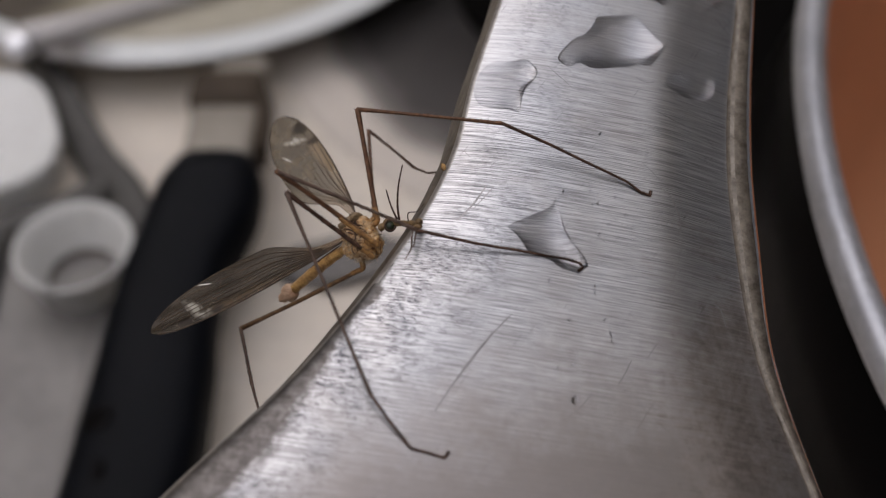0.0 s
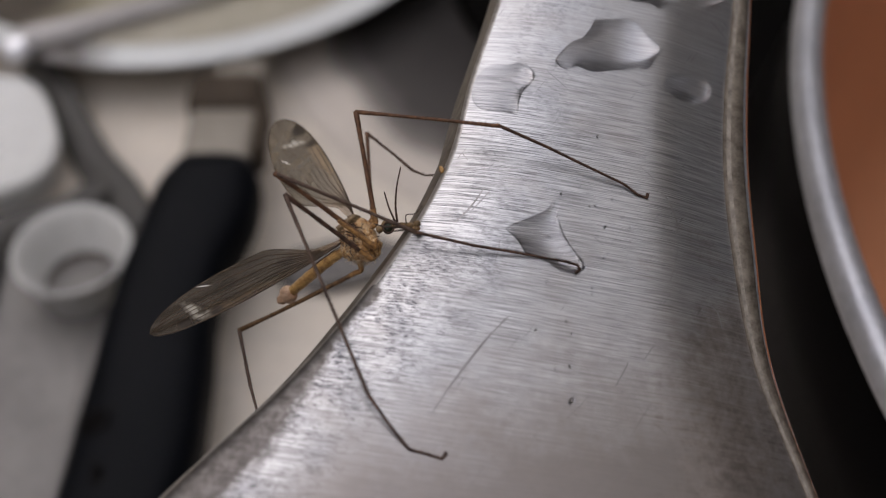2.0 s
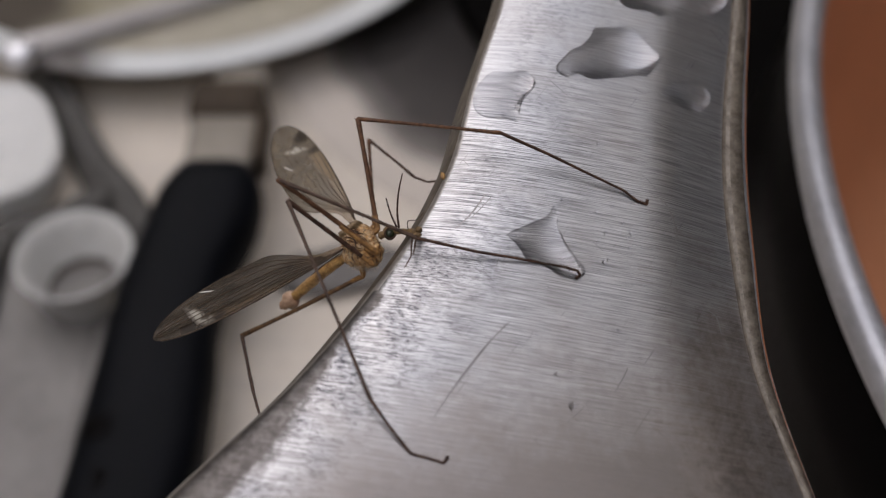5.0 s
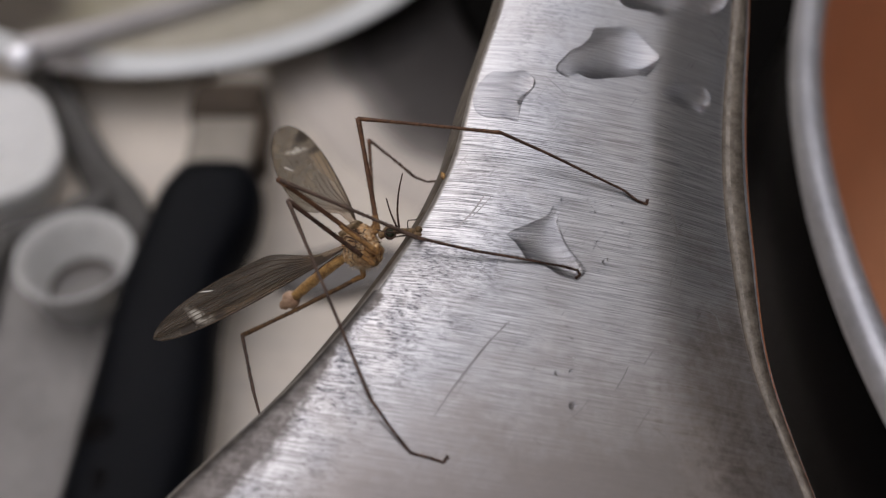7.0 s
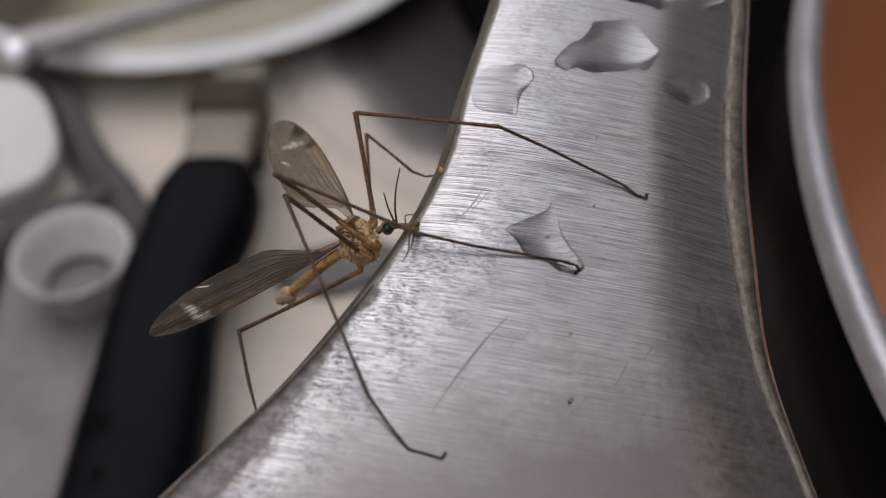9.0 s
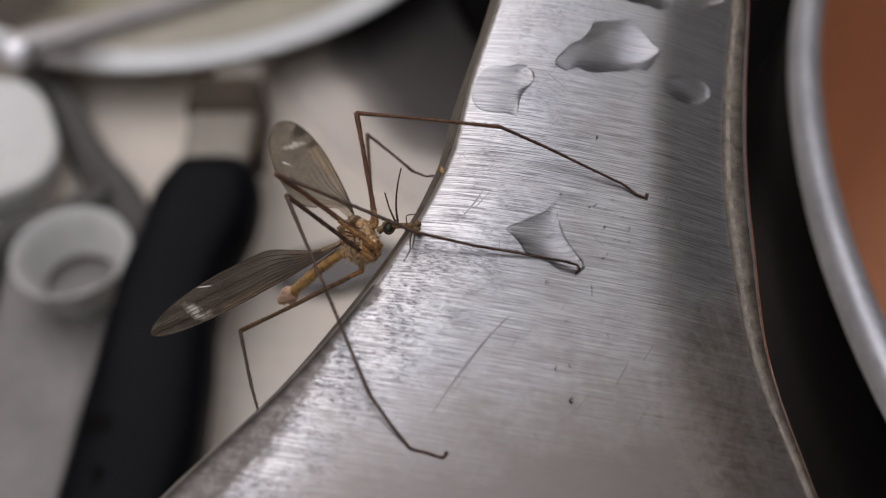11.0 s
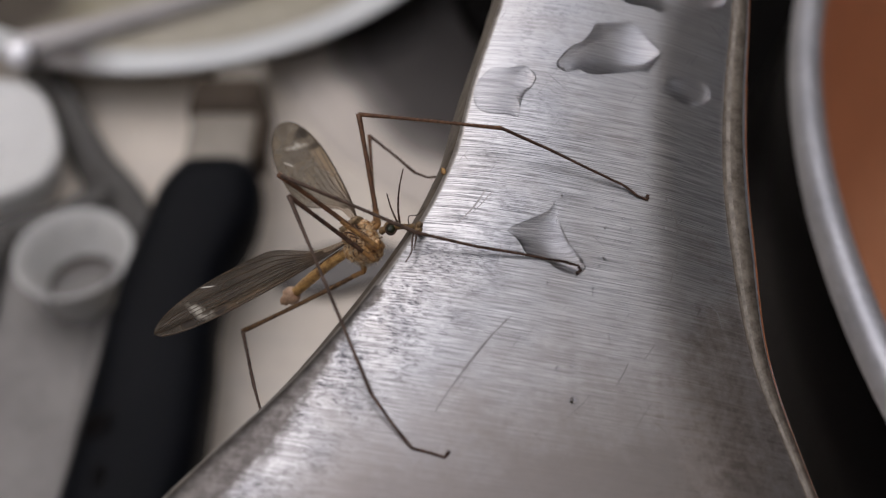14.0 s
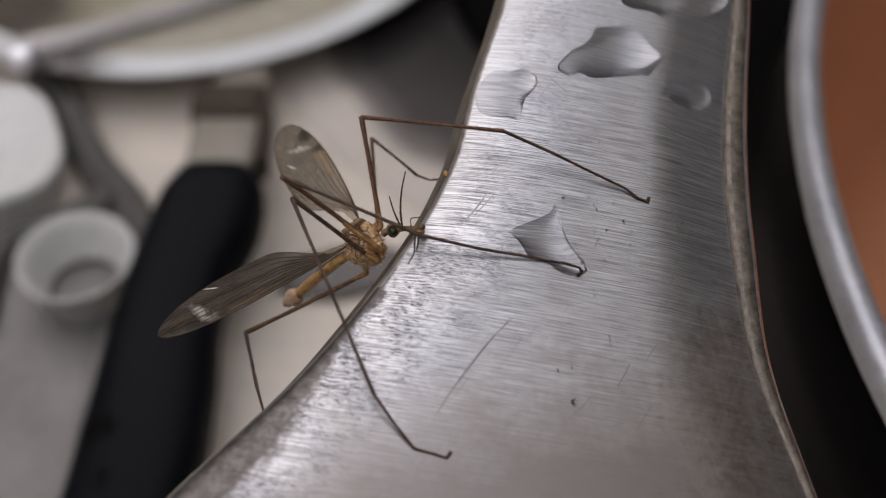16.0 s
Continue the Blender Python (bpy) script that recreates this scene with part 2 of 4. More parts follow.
def water_film():
    m = Mat("water", (0.99, 0.99, 1.0), 0.14, 0.0, IOR=1.33, Transmission_Weight=1.0)
    m.bump(m.noise(350, 2), 0.00003, 0.3)
    m.bump(m.noise(1.0, 3, 0.6, m.mapped((420, 2200, 420), 12)), 0.00002, 0.10)
    return m.m


STEEL_BRUSHED = brushed_steel()
LIP_WEAR = speckled("lip_wear", (0.10, 0.088, 0.074), (0.27, 0.24, 0.205), 900, 0.5, 1.0, 4200, 0.00001)
WORN_BEVEL = speckled("worn_bevel", (0.24, 0.225, 0.21), (0.42, 0.40, 0.385), 900, 0.42, 1.0, 3500, 0.00001)
# Sides and lip are set far darker than the face, beyond speckled wear.
STEEL_EDGE = speckled("dark_worn_edge", (0.070, 0.058, 0.048), (0.24, 0.208, 0.172), 700, 0.55, 1.0, 3800, 0.00002)
EDGE_BRIGHT = speckled("polished_edge", (0.5, 0.47, 0.44), (0.6, 0.57, 0.54), 400, 0.16, 1.0, 2500)
STEEL_POT = speckled("satin_steel", (0.5, 0.49, 0.48), (0.6, 0.59, 0.58), 40, 0.22, 1.0, 600)
STEEL_SHINY = speckled("shiny_steel", (0.74, 0.74, 0.77), (0.82, 0.82, 0.85), 120, 0.40, 1.0, 900)
STEEL_DARK = speckled("used_steel", (0.42, 0.40, 0.39), (0.52, 0.50, 0.49), 30, 0.62, 1.0, 400)
COLLAR = speckled("brown_collar", (0.045, 0.034, 0.025), (0.080, 0.062, 0.046), 120, 0.7, 0.0, 900, Specular_IOR_Level=0.15)
BRACKET = speckled("dull_bracket", (0.25, 0.226, 0.192), (0.34, 0.308, 0.264), 120, 0.55, 0.5, 900)
STEEL_RIM = speckled("polished_rim", (0.46, 0.47, 0.505), (0.57, 0.58, 0.615), 120, 0.52, 1.0, 900, 0.00001)
COPPER_COAT = speckled("copper_coating", (0.35, 0.152, 0.076), (0.49, 0.218, 0.113), 14, 0.45, 0.0, 800, 0.00002, Specular_IOR_Level=0.4)
BLACK_COAT = speckled("black_enamel", (0.0022, 0.0019, 0.0020), (0.0044, 0.0037, 0.0038), 60, 0.42, 0.0, 900, IOR=1.12)
BAKELITE = speckled("black_bakelite", (0.0018, 0.0023, 0.0036), (0.0030, 0.0037, 0.0056), 90, 0.46, 0.0, 1500, 0.00001, Specular_IOR_Level=0.08)
WHITE_PLASTIC = speckled("white_plastic", (0.52, 0.52, 0.505), (0.60, 0.60, 0.585), 60, 0.4, 0.0, 900)
BROWN_INSIDE = speckled("brown_residue", (0.045, 0.034, 0.027), (0.13, 0.104, 0.085), 200, 0.5, 0.0, 1200)
BAND_GREY = speckled("dark_band_grey", (0.055, 0.052, 0.048), (0.085, 0.080, 0.074), 120, 0.6, 0.0, 1200)
GREY_METAL = speckled("dull_grey_metal", (0.165, 0.155, 0.147), (0.25, 0.237, 0.226), 60, 0.5, 0.3, 700)
SHADE_GREY = speckled("shade_grey", (0.13, 0.12, 0.112), (0.19, 0.175, 0.165), 200, 0.6, 0.0, 1500)
DISC_BLACK = speckled("matt_black_disc", (0.0020, 0.0018, 0.0017), (0.0040, 0.0036, 0.0034), 60, 0.6, 0.0, 500, Specular_IOR_Level=0.02)
WATER = water_film()
BEAD = Mat("water_bead", (0.86, 0.86, 0.88), 0.03, 0.0, IOR=1.34, Transmission_Weight=1.0).m
LIME = speckled("lime_mark", (0.30, 0.29, 0.285), (0.46, 0.45, 0.44), 900, 0.45, 1.0, 4000)
SCRATCH = speckled("scratch_steel", (0.16, 0.155, 0.15), (0.26, 0.25, 0.25), 800, 0.45, 1.0, 4000)
PLASTER = speckled("white_plaster", (0.72, 0.70, 0.67), (0.78, 0.76, 0.73), 3, 0.9, 0.0, 120, 0.001)
WALL_TINTED = speckled("blue_tinted_plaster", (0.42, 0.50, 0.61), (0.48, 0.56, 0.67), 3, 0.9, 0.0, 120, 0.001)
TUB_WHITE = speckled("milky_plastic", (0.68, 0.68, 0.665), (0.76, 0.76, 0.745), 60, 0.4, 0.0, 900)
FLOOR_TILE = speckled("floor_tile", (0.30, 0.28, 0.25), (0.38, 0.35, 0.32), 4, 0.5, 0.0, 60)
CABINET = speckled("cabinet_paint", (0.55, 0.53, 0.5), (0.6, 0.58, 0.55), 5, 0.5, 0.0, 80)
FRAME_WHITE = speckled("window_paint", (0.78, 0.78, 0.77), (0.82, 0.82, 0.81), 9, 0.4, 0.0, 90)


def worktop_material():
    m = Mat("worktop", (0.5, 0.45, 0.4), 0.45)
    broad = m.ramp(m.noise(14, 5), (0.3, (0.71, 0.625, 0.525)), (0.7, (0.77, 0.69, 0.585)))
    fleck = m.ramp(m.noise(420, 3), (0.35, (0.42, 0.39, 0.36)), (0.6, (0.72, 0.68, 0.64)))
    streak = m.noise(1.0, 4, 0.6, m.mapped((18, 240, 20), 3))
    tone = m.mix(0.2, broad, fleck)
    m.to("Base Color", m.mix(m.ramp(streak, (0.5, 0.0), (0.8, 0.4)), tone, (0.48, 0.46, 0.44)))
    m.to("Roughness", m.ramp(m.noise(90, 3), (0.3, 0.35), (0.7, 0.55)))
    return m.m


def shade_fade_material():
    """Soft shade painted as colour: a dark middle fading out to the paleness of the worktop."""
    m = Mat("shade_fade_grey", (0.1, 0.1, 0.1), 0.95)
    far = m.node("ShaderNodeVectorMath")
    far.operation = "LENGTH"
    m.t.links.new(m.co, far.inputs[0])
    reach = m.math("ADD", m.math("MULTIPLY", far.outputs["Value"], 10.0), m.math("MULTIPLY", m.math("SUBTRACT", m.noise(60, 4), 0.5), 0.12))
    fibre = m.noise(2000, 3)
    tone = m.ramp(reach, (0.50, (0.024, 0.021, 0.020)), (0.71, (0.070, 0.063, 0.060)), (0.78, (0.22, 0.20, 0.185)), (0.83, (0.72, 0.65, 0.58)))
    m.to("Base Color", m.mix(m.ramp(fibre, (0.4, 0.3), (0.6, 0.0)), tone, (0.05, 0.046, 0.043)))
    m.bump(fibre, 0.0001)
    return m.m


def residue_material():
    """Dried cream, thicker and thinner in places, dark brown in one spot by the rim."""
    m = Mat("creamy_residue", (0.5, 0.46, 0.38), 0.45)
    broad = m.ramp(m.noise(34, 5), (0.3, (0.30, 0.272, 0.185)), (0.7, (0.56, 0.525, 0.445)))
    fine = m.noise(300, 3)
    tone = m.mix(m.ramp(fine, (0.35, 0.25), (0.65, 0.0)), broad, (0.22, 0.20, 0.14))
    far = m.node("ShaderNodeVectorMath")
    far.operation = "DISTANCE"
    m.t.links.new(m.co, far.inputs[0])
    far.inputs[1].default_value = (-0.0360, -0.0555, 0.0105)
    reach = m.math("ADD", m.math("MULTIPLY", far.outputs["Value"], 40.0), m.math("MULTIPLY", m.math("SUBTRACT", m.noise(120, 4), 0.5), 0.3))
    m.to("Base Color", m.mix(m.ramp(reach, (0.45, 0.95), (0.85, 0.0)), tone, (0.045, 0.032, 0.022)))
    m.bump(fine, 0.0002)
    return m.m


def rim_material():
    """Pale enamel, with shade by the spoon's end painted in as brown."""
    m = Mat("rim_enamel", (0.7, 0.7, 0.7), 0.3)
    tone = m.ramp(m.noise(60, 5), (0.3, (0.66, 0.68, 0.68)), (0.7, (0.76, 0.78, 0.78)))
    far = m.node("ShaderNodeVectorMath")
    far.operation = "DISTANCE"
    m.t.links.new(m.co, far.inputs[0])
    far.inputs[1].default_value = (-0.0175, -0.0810, 0.0135)
    reach = m.math("ADD", m.math("MULTIPLY", far.outputs["Value"], 50.0), m.math("MULTIPLY", m.math("SUBTRACT", m.noise(150, 4), 0.5), 0.2))
    m.to("Base Color", m.mix(m.ramp(reach, (0.30, 0.9), (0.78, 0.0)), tone, (0.075, 0.058, 0.048)))
    m.bump(m.noise(500, 3), 0.00003)
    return m.m


CREAM = residue_material()
RIM_ENAMEL = rim_material()
SHADE_FADE = shade_fade_material()
WORKTOP = worktop_material()

# ---------------------------------------------------------------- the kitchen round the worktop
def wall_panel(name, x0, y0, z0, x1, y1, z1, material, label, category="wall"):
    return tagged(part(name, box_mesh(x0, y0, z0, x1, y1, z1), material, smooth=False), label, category, kind="structure")


wall_panel("floor", -2.6, -2.0, -1.0, 1.8, 1.5, -0.9, FLOOR_TILE, "plain grey-brown tiled kitchen floor", "floor")
wall_panel("wall_north", -2.4, 1.3, -0.9, 1.6, 1.5, 1.2, PLASTER, "plain off-white plastered wall behind worktop")
wall_panel("wall_south", -2.4, -2.0, -0.9, 1.6, -1.8, 1.2, PLASTER, "plain off-white plastered wall")
# The east wall is out of view; its blue tints the handle's reflection.
wall_panel("wall_east", 1.6, -2.0, -0.9, 1.8, 1.5, 1.2, WALL_TINTED, "unseen side wall tinted blue for the steel's cool reflection")
wall_panel("wall_west", -2.6, -2.0, -0.9, -2.4, 1.5, 1.2, PLASTER, "plain off-white plastered side wall")


def roof():
    """The ceiling, with an opening right through it for the roof window."""
    bm = bmesh.new()
    for a in ((-2.6, -2.0, 1.2, -1.25, 1.5, 1.35), (0.5, -2.0, 1.2, 1.8, 1.5, 1.35), (-1.25, -2.0, 1.2, 0.5, -1.3, 1.35), (-1.25, 1.2, 1.2, 0.5, 1.5, 1.35)):
        b = box_mesh(*a)
        me = bpy.data.meshes.new("piece")
        b.to_mesh(me)
        b.free()
        bm.from_mesh(me)
        bpy.data.meshes.remove(me)
    tagged(part("ceiling", bm, PLASTER, smooth=False), "white plastered ceiling with a wide roof window opening", "ceiling", kind="structure")
    win = tagged(new("window_1"), "white framed roof window letting in grey daylight", "window", kind="structure")
    win.location = (-0.375, -0.05, 1.29)
    for x0, y0, x1, y1 in ((-0.875, -1.25, 0.875, -1.20), (-0.875, 1.20, 0.875, 1.25), (-0.875, -1.20, -0.825, 1.20), (0.825, -1.20, 0.875, 1.20)):
        part("window_frame", box_mesh(x0, y0, -0.03, x1, y1, 0.03, 0.004), FRAME_WHITE, win, smooth=False)
    glass = Mat("window_glass", (1, 1, 1), 0.0, 0.0, IOR=1.45, Transmission_Weight=1.0).m
    pane = part("pane", box_mesh(-0.825, -1.20, -0.003, 0.825, 1.20, 0.003), glass, win, smooth=False)
    pane.visible_shadow = False


roof()

worktop = tagged(part("worktop", box_mesh(-2.4, -0.3, -0.04, 1.6, 1.3, 0.0, 0.004), WORKTOP, smooth=False),
                 "beige-grey speckled kitchen worktop, slightly streaked", "worktop", kind="structure")
wall_panel("cabinet_base", -2.4, -0.26, -0.9, 1.6, 1.3, -0.04, CABINET, "plain pale cabinet base under the worktop", "cabinet")

# ---------------------------------------------------------------- the saucepan with the steel handle
FACE = pose(0, 0, 0.110, 18.73, 6.52, 5.51)     # the handle's own space: x across, y away along it, z out of its face

# along the handle: y, left edge, right edge of the face, outer edge of the lip, in millimetres
STATIONS = [(-44, -45, 38.5, 39.2), (-30, -32.2, 33.0, 34.2), (-20.8, -23.9, 30.2, 31.8), (-10.4, -12.7, 27.7, 30.0), (1.2, -3.3, 27.3, 30.5),
            (9.1, 1.2, 27.8, 31.1), (17.7, 3.9, 29.3, 32.4), (27.5, 7.5, 31.7, 34.3), (50, 14.5, 36.0, 38.0), (80, 21, 39.5, 41.4), (105, 25, 41, 42.8)]


def along(y, column):
    ys = [s[0] for s in STATIONS]
    vs = [s[column] for s in STATIONS]
    i = min(max(np.searchsorted(ys, y) - 1, 0), len(ys) - 2)

    def slope(j):
        a, b = max(j - 1, 0), min(j + 1, len(ys) - 1)
        return (vs[b] - vs[a]) / (ys[b] - ys[a])

    h = ys[i + 1] - ys[i]
    t = (y - ys[i]) / h
    return ((2 * t ** 3 - 3 * t * t + 1) * vs[i] + (t ** 3 - 2 * t * t + t) * h * slope(i)
            + (-2 * t ** 3 + 3 * t * t) * vs[i + 1] + (t ** 3 - t * t) * h * slope(i + 1))


def face_z(x, y):
    xl, xr = along(y, 1), along(y, 2)
    s = min(max((x - xl) / (xr - xl), 0), 1)
    k = 2 * s - 1
    if k < 0:
        fall = float(np.interp(y, (2, 16), (2.0, 1.35))) * abs(k) ** 2.8
    else:
        start = float(np.interp(y, (-20, -8, 20), (0.86, 0.78, 0.69)))
        bent = max(s - start, 0) / (1 - start)          # the right part leans away in a long facet
        fall = 0.15 * k ** 2 + 1.55 * (bent * bent / 0.6 if bent < 0.3 else (bent - 0.15)) / 0.85
    roll = float(np.interp(y, (-25, -12, 0, 30), (3.2, 2.2, 0.8, 0.7)))      # the left shoulder rolls over, more so near the pot
    e = min(max(roll - (x - xl), 0), roll)
    return -fall - 0.42 * (roll - math.sqrt(max(roll * roll - e * e, 0)))


def section(y):
    """The handle's outline across at y: points (x, z) from the left foot over the face to the right foot."""
    xl, xr, xo = along(y, 1), along(y, 2), along(y, 3)
    low = face_z(xl, y)
    out = float(np.interp(y, (-16, -6, 8, 16), (0, 1, 1, 0)))      # the side swells out where the handle is narrowest
    pts = [(xl, -7.2), (xl - 0.62, -7.0), (xl - 0.65 - 0.15 * out, -6.7), (xl - 0.42 - 0.40 * out, -5.0), (xl - 0.03 - 0.55 * out, low - 0.9 - 0.4 * out),
           (xl + 0.01 - 0.22 * out, low - 0.4), (xl + 0.05, low)]
    for i in range(1, 31):
        s = 0.004 + 0.991 * (i / 30) ** 1.5
        x = xl + s * (xr - xl)
        pts.append((x, face_z(x, y)))
    w = xo - xr
    pts += [(xr + 0.10 * w, -1.80), (xr + 0.22 * w, -1.78), (xr + 0.34 * w, -1.68), (xr + 0.50 * w, -1.63), (xr + 0.74 * w, -1.74),
            (xr + 0.91 * w, -2.05), (xo, -2.7), (xo, -4.2), (xo, -7.0), (xo - 0.5, -7.2)]
    return pts


def build_handle(parent):
    bm = bmesh.new()
    rows = []
    ys = list(np.linspace(-44, 40, 85)) + list(np.linspace(42, 105, 30))
    for y in ys:
        rows.append([bm.verts.new((x, y, z)) for x, z in section(y)])
    tips = 3
    for k in range(1, tips + 1):
        a = k / tips * math.pi / 2
        row = []
        mid = sum(v.co.x for v in rows[len(ys) - 1]) / len(rows[-1])
        for v in rows[len(ys) - 1]:
            row.append(bm.verts.new((mid + (v.co.x - mid) * max(math.cos(a), 0.25), v.co.y + 6 * math.sin(a), v.co.z - 1.2 * (1 - math.cos(a)))))
        rows.append(row)
    n = len(rows[0])
    for a, b in zip(rows, rows[1:]):
        for i in range(n):
            f = bm.faces.new((a[i], a[(i + 1) % n], b[(i + 1) % n], b[i]))
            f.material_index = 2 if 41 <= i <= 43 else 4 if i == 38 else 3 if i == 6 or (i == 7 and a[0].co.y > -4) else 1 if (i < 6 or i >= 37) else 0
    bm.faces.new(rows[-1])
    bm.faces.new(rows[0][::-1])
    bmesh.ops.recalc_face_normals(bm, faces=bm.faces)
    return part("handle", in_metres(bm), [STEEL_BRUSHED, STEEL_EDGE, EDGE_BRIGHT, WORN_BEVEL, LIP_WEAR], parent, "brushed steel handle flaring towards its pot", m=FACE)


def saucepan():
    pan = tagged(new("saucepan"), "stainless steel saucepan with a wide brushed flaring handle, wet", "saucepan")
    prof = [(0.0, 0.0), (0.070, 0.0), (0.078, 0.004), (0.081, 0.012), (0.081, 0.108), (0.0835, 0.110), (0.084, 0.112), (0.0825, 0.1128), (0.0795, 0.109),
            (0.0795, 0.013), (0.076, 0.005), (0.068, 0.003), (0.0, 0.003)]
    part("body", lathe(prof, 96), STEEL_POT, pan, m=pose(0.012, -0.1245, 0))
    handle = build_handle(pan)
    return pan, handle


pan, handle = saucepan()


def scratch(points, width, parent, name="scratch", material=SCRATCH):
    """A thin scratch on the handle's face."""
    bm = bmesh.new()
    pts = spline([(x, y, 0) for x, y in points], 8)
    rows = []
    for i, p in enumerate(pts):
        d = (pts[min(i + 1, len(pts) - 1)] - pts[max(i - 1, 0)]).normalized()
        side = Vector((-d.y, d.x, 0)) * width * (0.35 + 0.65 * math.sin(math.pi * (0.08 + 0.84 * i / (len(pts) - 1)))) / 2
        row = []
        for s, lift in ((-1, 0.002), (0, 0.012), (1, 0.002)):
            q = p + side * s
            row.append(bm.verts.new((q.x, q.y, face_z(q.x, q.y) + lift)))
        rows.append(row)
    for a, b in zip(rows, rows[1:]):
        for i in range(2):
            bm.faces.new((a[i], a[i + 1], b[i + 1], b[i]))
    part(name, in_metres(bm), material, parent)


scratch([(5.6, -6.6), (3.2, -8.9), (0.6, -12.0), (-1.6, -15.0)], 0.14, handle)
scratch([(5.3, -6.7), (2.7, -9.6), (0.3, -12.6)], 0.07, handle)
scratch([(4.3, 5.8), (3.6, 4.8), (2.7, 3.7), (1.4, 2.5)], 0.17, handle)
scratch([(4.9, 5.6), (3.9, 4.5), (3.0, 3.6)], 0.10, handle)
scratch([(2.2, 9.1), (2.6, 9.6), (3.1, 8.9)], 0.06, handle)
scratch([(4.6, -1.9), (5.1, -0.4), (5.3, 0.6)], 0.06, handle)
for line, w in (([(20.5, 5.5), (21.3, 4.8), (21.8, 3.7), (22.1, 2.3), (22.0, 1.4), (21.7, 1.1)], 0.16), ([(21.9, 0.2), (21.6, -0.9), (21.1, -2.2), (20.5, -3.6), (19.4, -4.8)], 0.10),
                ([(23.3, -5.1), (24.4, -5.5), (25.1, -6.2), (25.3, -7.6)], 0.16), ([(18.8, 12.1), (20.1, 11.9), (21.2, 11.4)], 0.09), ([(22.0, 14.1), (24.1, 13.6), (25.4, 13.3)], 0.09)):
    scratch(line, w, handle, "lime_mark", LIME)
for line, w in ([([(15.8, -10.9), (15.2, -11.9), (14.4, -13)], 0.09), ([(9.8, -15.7), (11.2, -14.6), (12, -13.7)], 0.05), ([(1.4, -1.9), (3.2, -2.7), (4.7, -2.5)], 0.05), ([(19.5, 17.1), (20.5, 16.5), (21.4, 16.6)], 0.05)]):
    scratch(line, w, handle)
scratch([(21.2, 13.4), (22.8, 12.6), (24.0, 12.2)], 0.06, handle)


# ---------------------------------------------------------------- water on the handle
def drop_height(shore, lean, cell=0.14):
    """The height of a drop held by its shore, as a skin under pressure; lean presses harder towards one side. Returns a lookup."""
    xs, ys = np.array([p.x for p in shore]), np.array([p.y for p in shore])
    x0, y0 = xs.min() - cell, ys.min() - cell
    nx, ny = int((xs.max() - x0) / cell) + 3, int((ys.max() - y0) / cell) + 3
    gx, gy = np.meshgrid(x0 + cell * np.arange(nx), y0 + cell * np.arange(ny), indexing="ij")
    inside = np.zeros((nx, ny), bool)
    for ax, ay, bx, by in zip(xs, ys, np.roll(xs, -1), np.roll(ys, -1)):
        inside ^= ((ay > gy) != (by > gy)) & (gx < (bx - ax) * (gy - ay) / (by - ay + 1e-12) + ax)
    press = np.exp(lean[0] * (gx - xs.mean()) / np.ptp(xs) + lean[1] * (gy - ys.mean()) / np.ptp(ys))
    h = np.zeros((nx, ny))
    for _ in range(1500):
        h[1:-1, 1:-1] = 0.25 * (h[:-2, 1:-1] + h[2:, 1:-1] + h[1:-1, :-2] + h[1:-1, 2:] + press[1:-1, 1:-1] * cell * cell)
        h[~inside] = 0
    h /= h.max()

    def at(x, y):
        u, v = min(max((x - x0) / cell, 0), nx - 2), min(max((y - y0) / cell, 0), ny - 2)
        i, j = int(u), int(v)
        u, v = u - i, v - j
        return (h[i, j] * (1 - u) + h[i + 1, j] * u) * (1 - v) + (h[i, j + 1] * (1 - u) + h[i + 1, j + 1] * u) * v

    return at


def water_patch(outline, height, lean, label, edge=0.06):
    """A shallow pool with an uneven shore."""
    shore = spline([(x, y, 0) for x, y in outline + outline[:1]], 6)[:-1]
    at = drop_height(shore, lean)
    c = sum(shore, Vector()) / len(shore)
    bm = bmesh.new()
    rings = []
    steps = 22
    for k in range(steps):
        t = k / steps
        ring = []
        for p in shore:
            q = p.lerp(c, t)
            h = edge * min(1.0, t * 20) + height * at(q.x, q.y)
            ring.append(bm.verts.new((q.x, q.y, face_z(q.x, q.y) + (h if k else -0.01))))
        rings.append(ring)
    top = bm.verts.new((c.x, c.y, face_z(c.x, c.y) + edge + height * at(c.x, c.y)))
    n = len(shore)
    for a, b in zip(rings, rings[1:]):
        for i in range(n):
            bm.faces.new((a[i], a[(i + 1) % n], b[(i + 1) % n], b[i]))
    for i in range(n):
        bm.faces.new((rings[-1][i], rings[-1][(i + 1) % n], top))
    floor = [bm.verts.new((v.co.x, v.co.y, v.co.z - 0.03)) for v in rings[0]]
    for i in range(n):
        bm.faces.new((floor[i], floor[(i + 1) % n], rings[0][(i + 1) % n], rings[0][i]))
    bm.faces.new(floor)
    bmesh.ops.recalc_face_normals(bm, faces=bm.faces)
    for _ in range(3):
        bmesh.ops.smooth_vert(bm, verts=[v for ring in rings[2:] for v in ring] + [top], factor=0.5, use_axis_x=False, use_axis_y=False, use_axis_z=True)
    return tagged(part("water_drop", in_metres(bm), WATER, m=FACE), label, "water drop", "water drops on the handle")


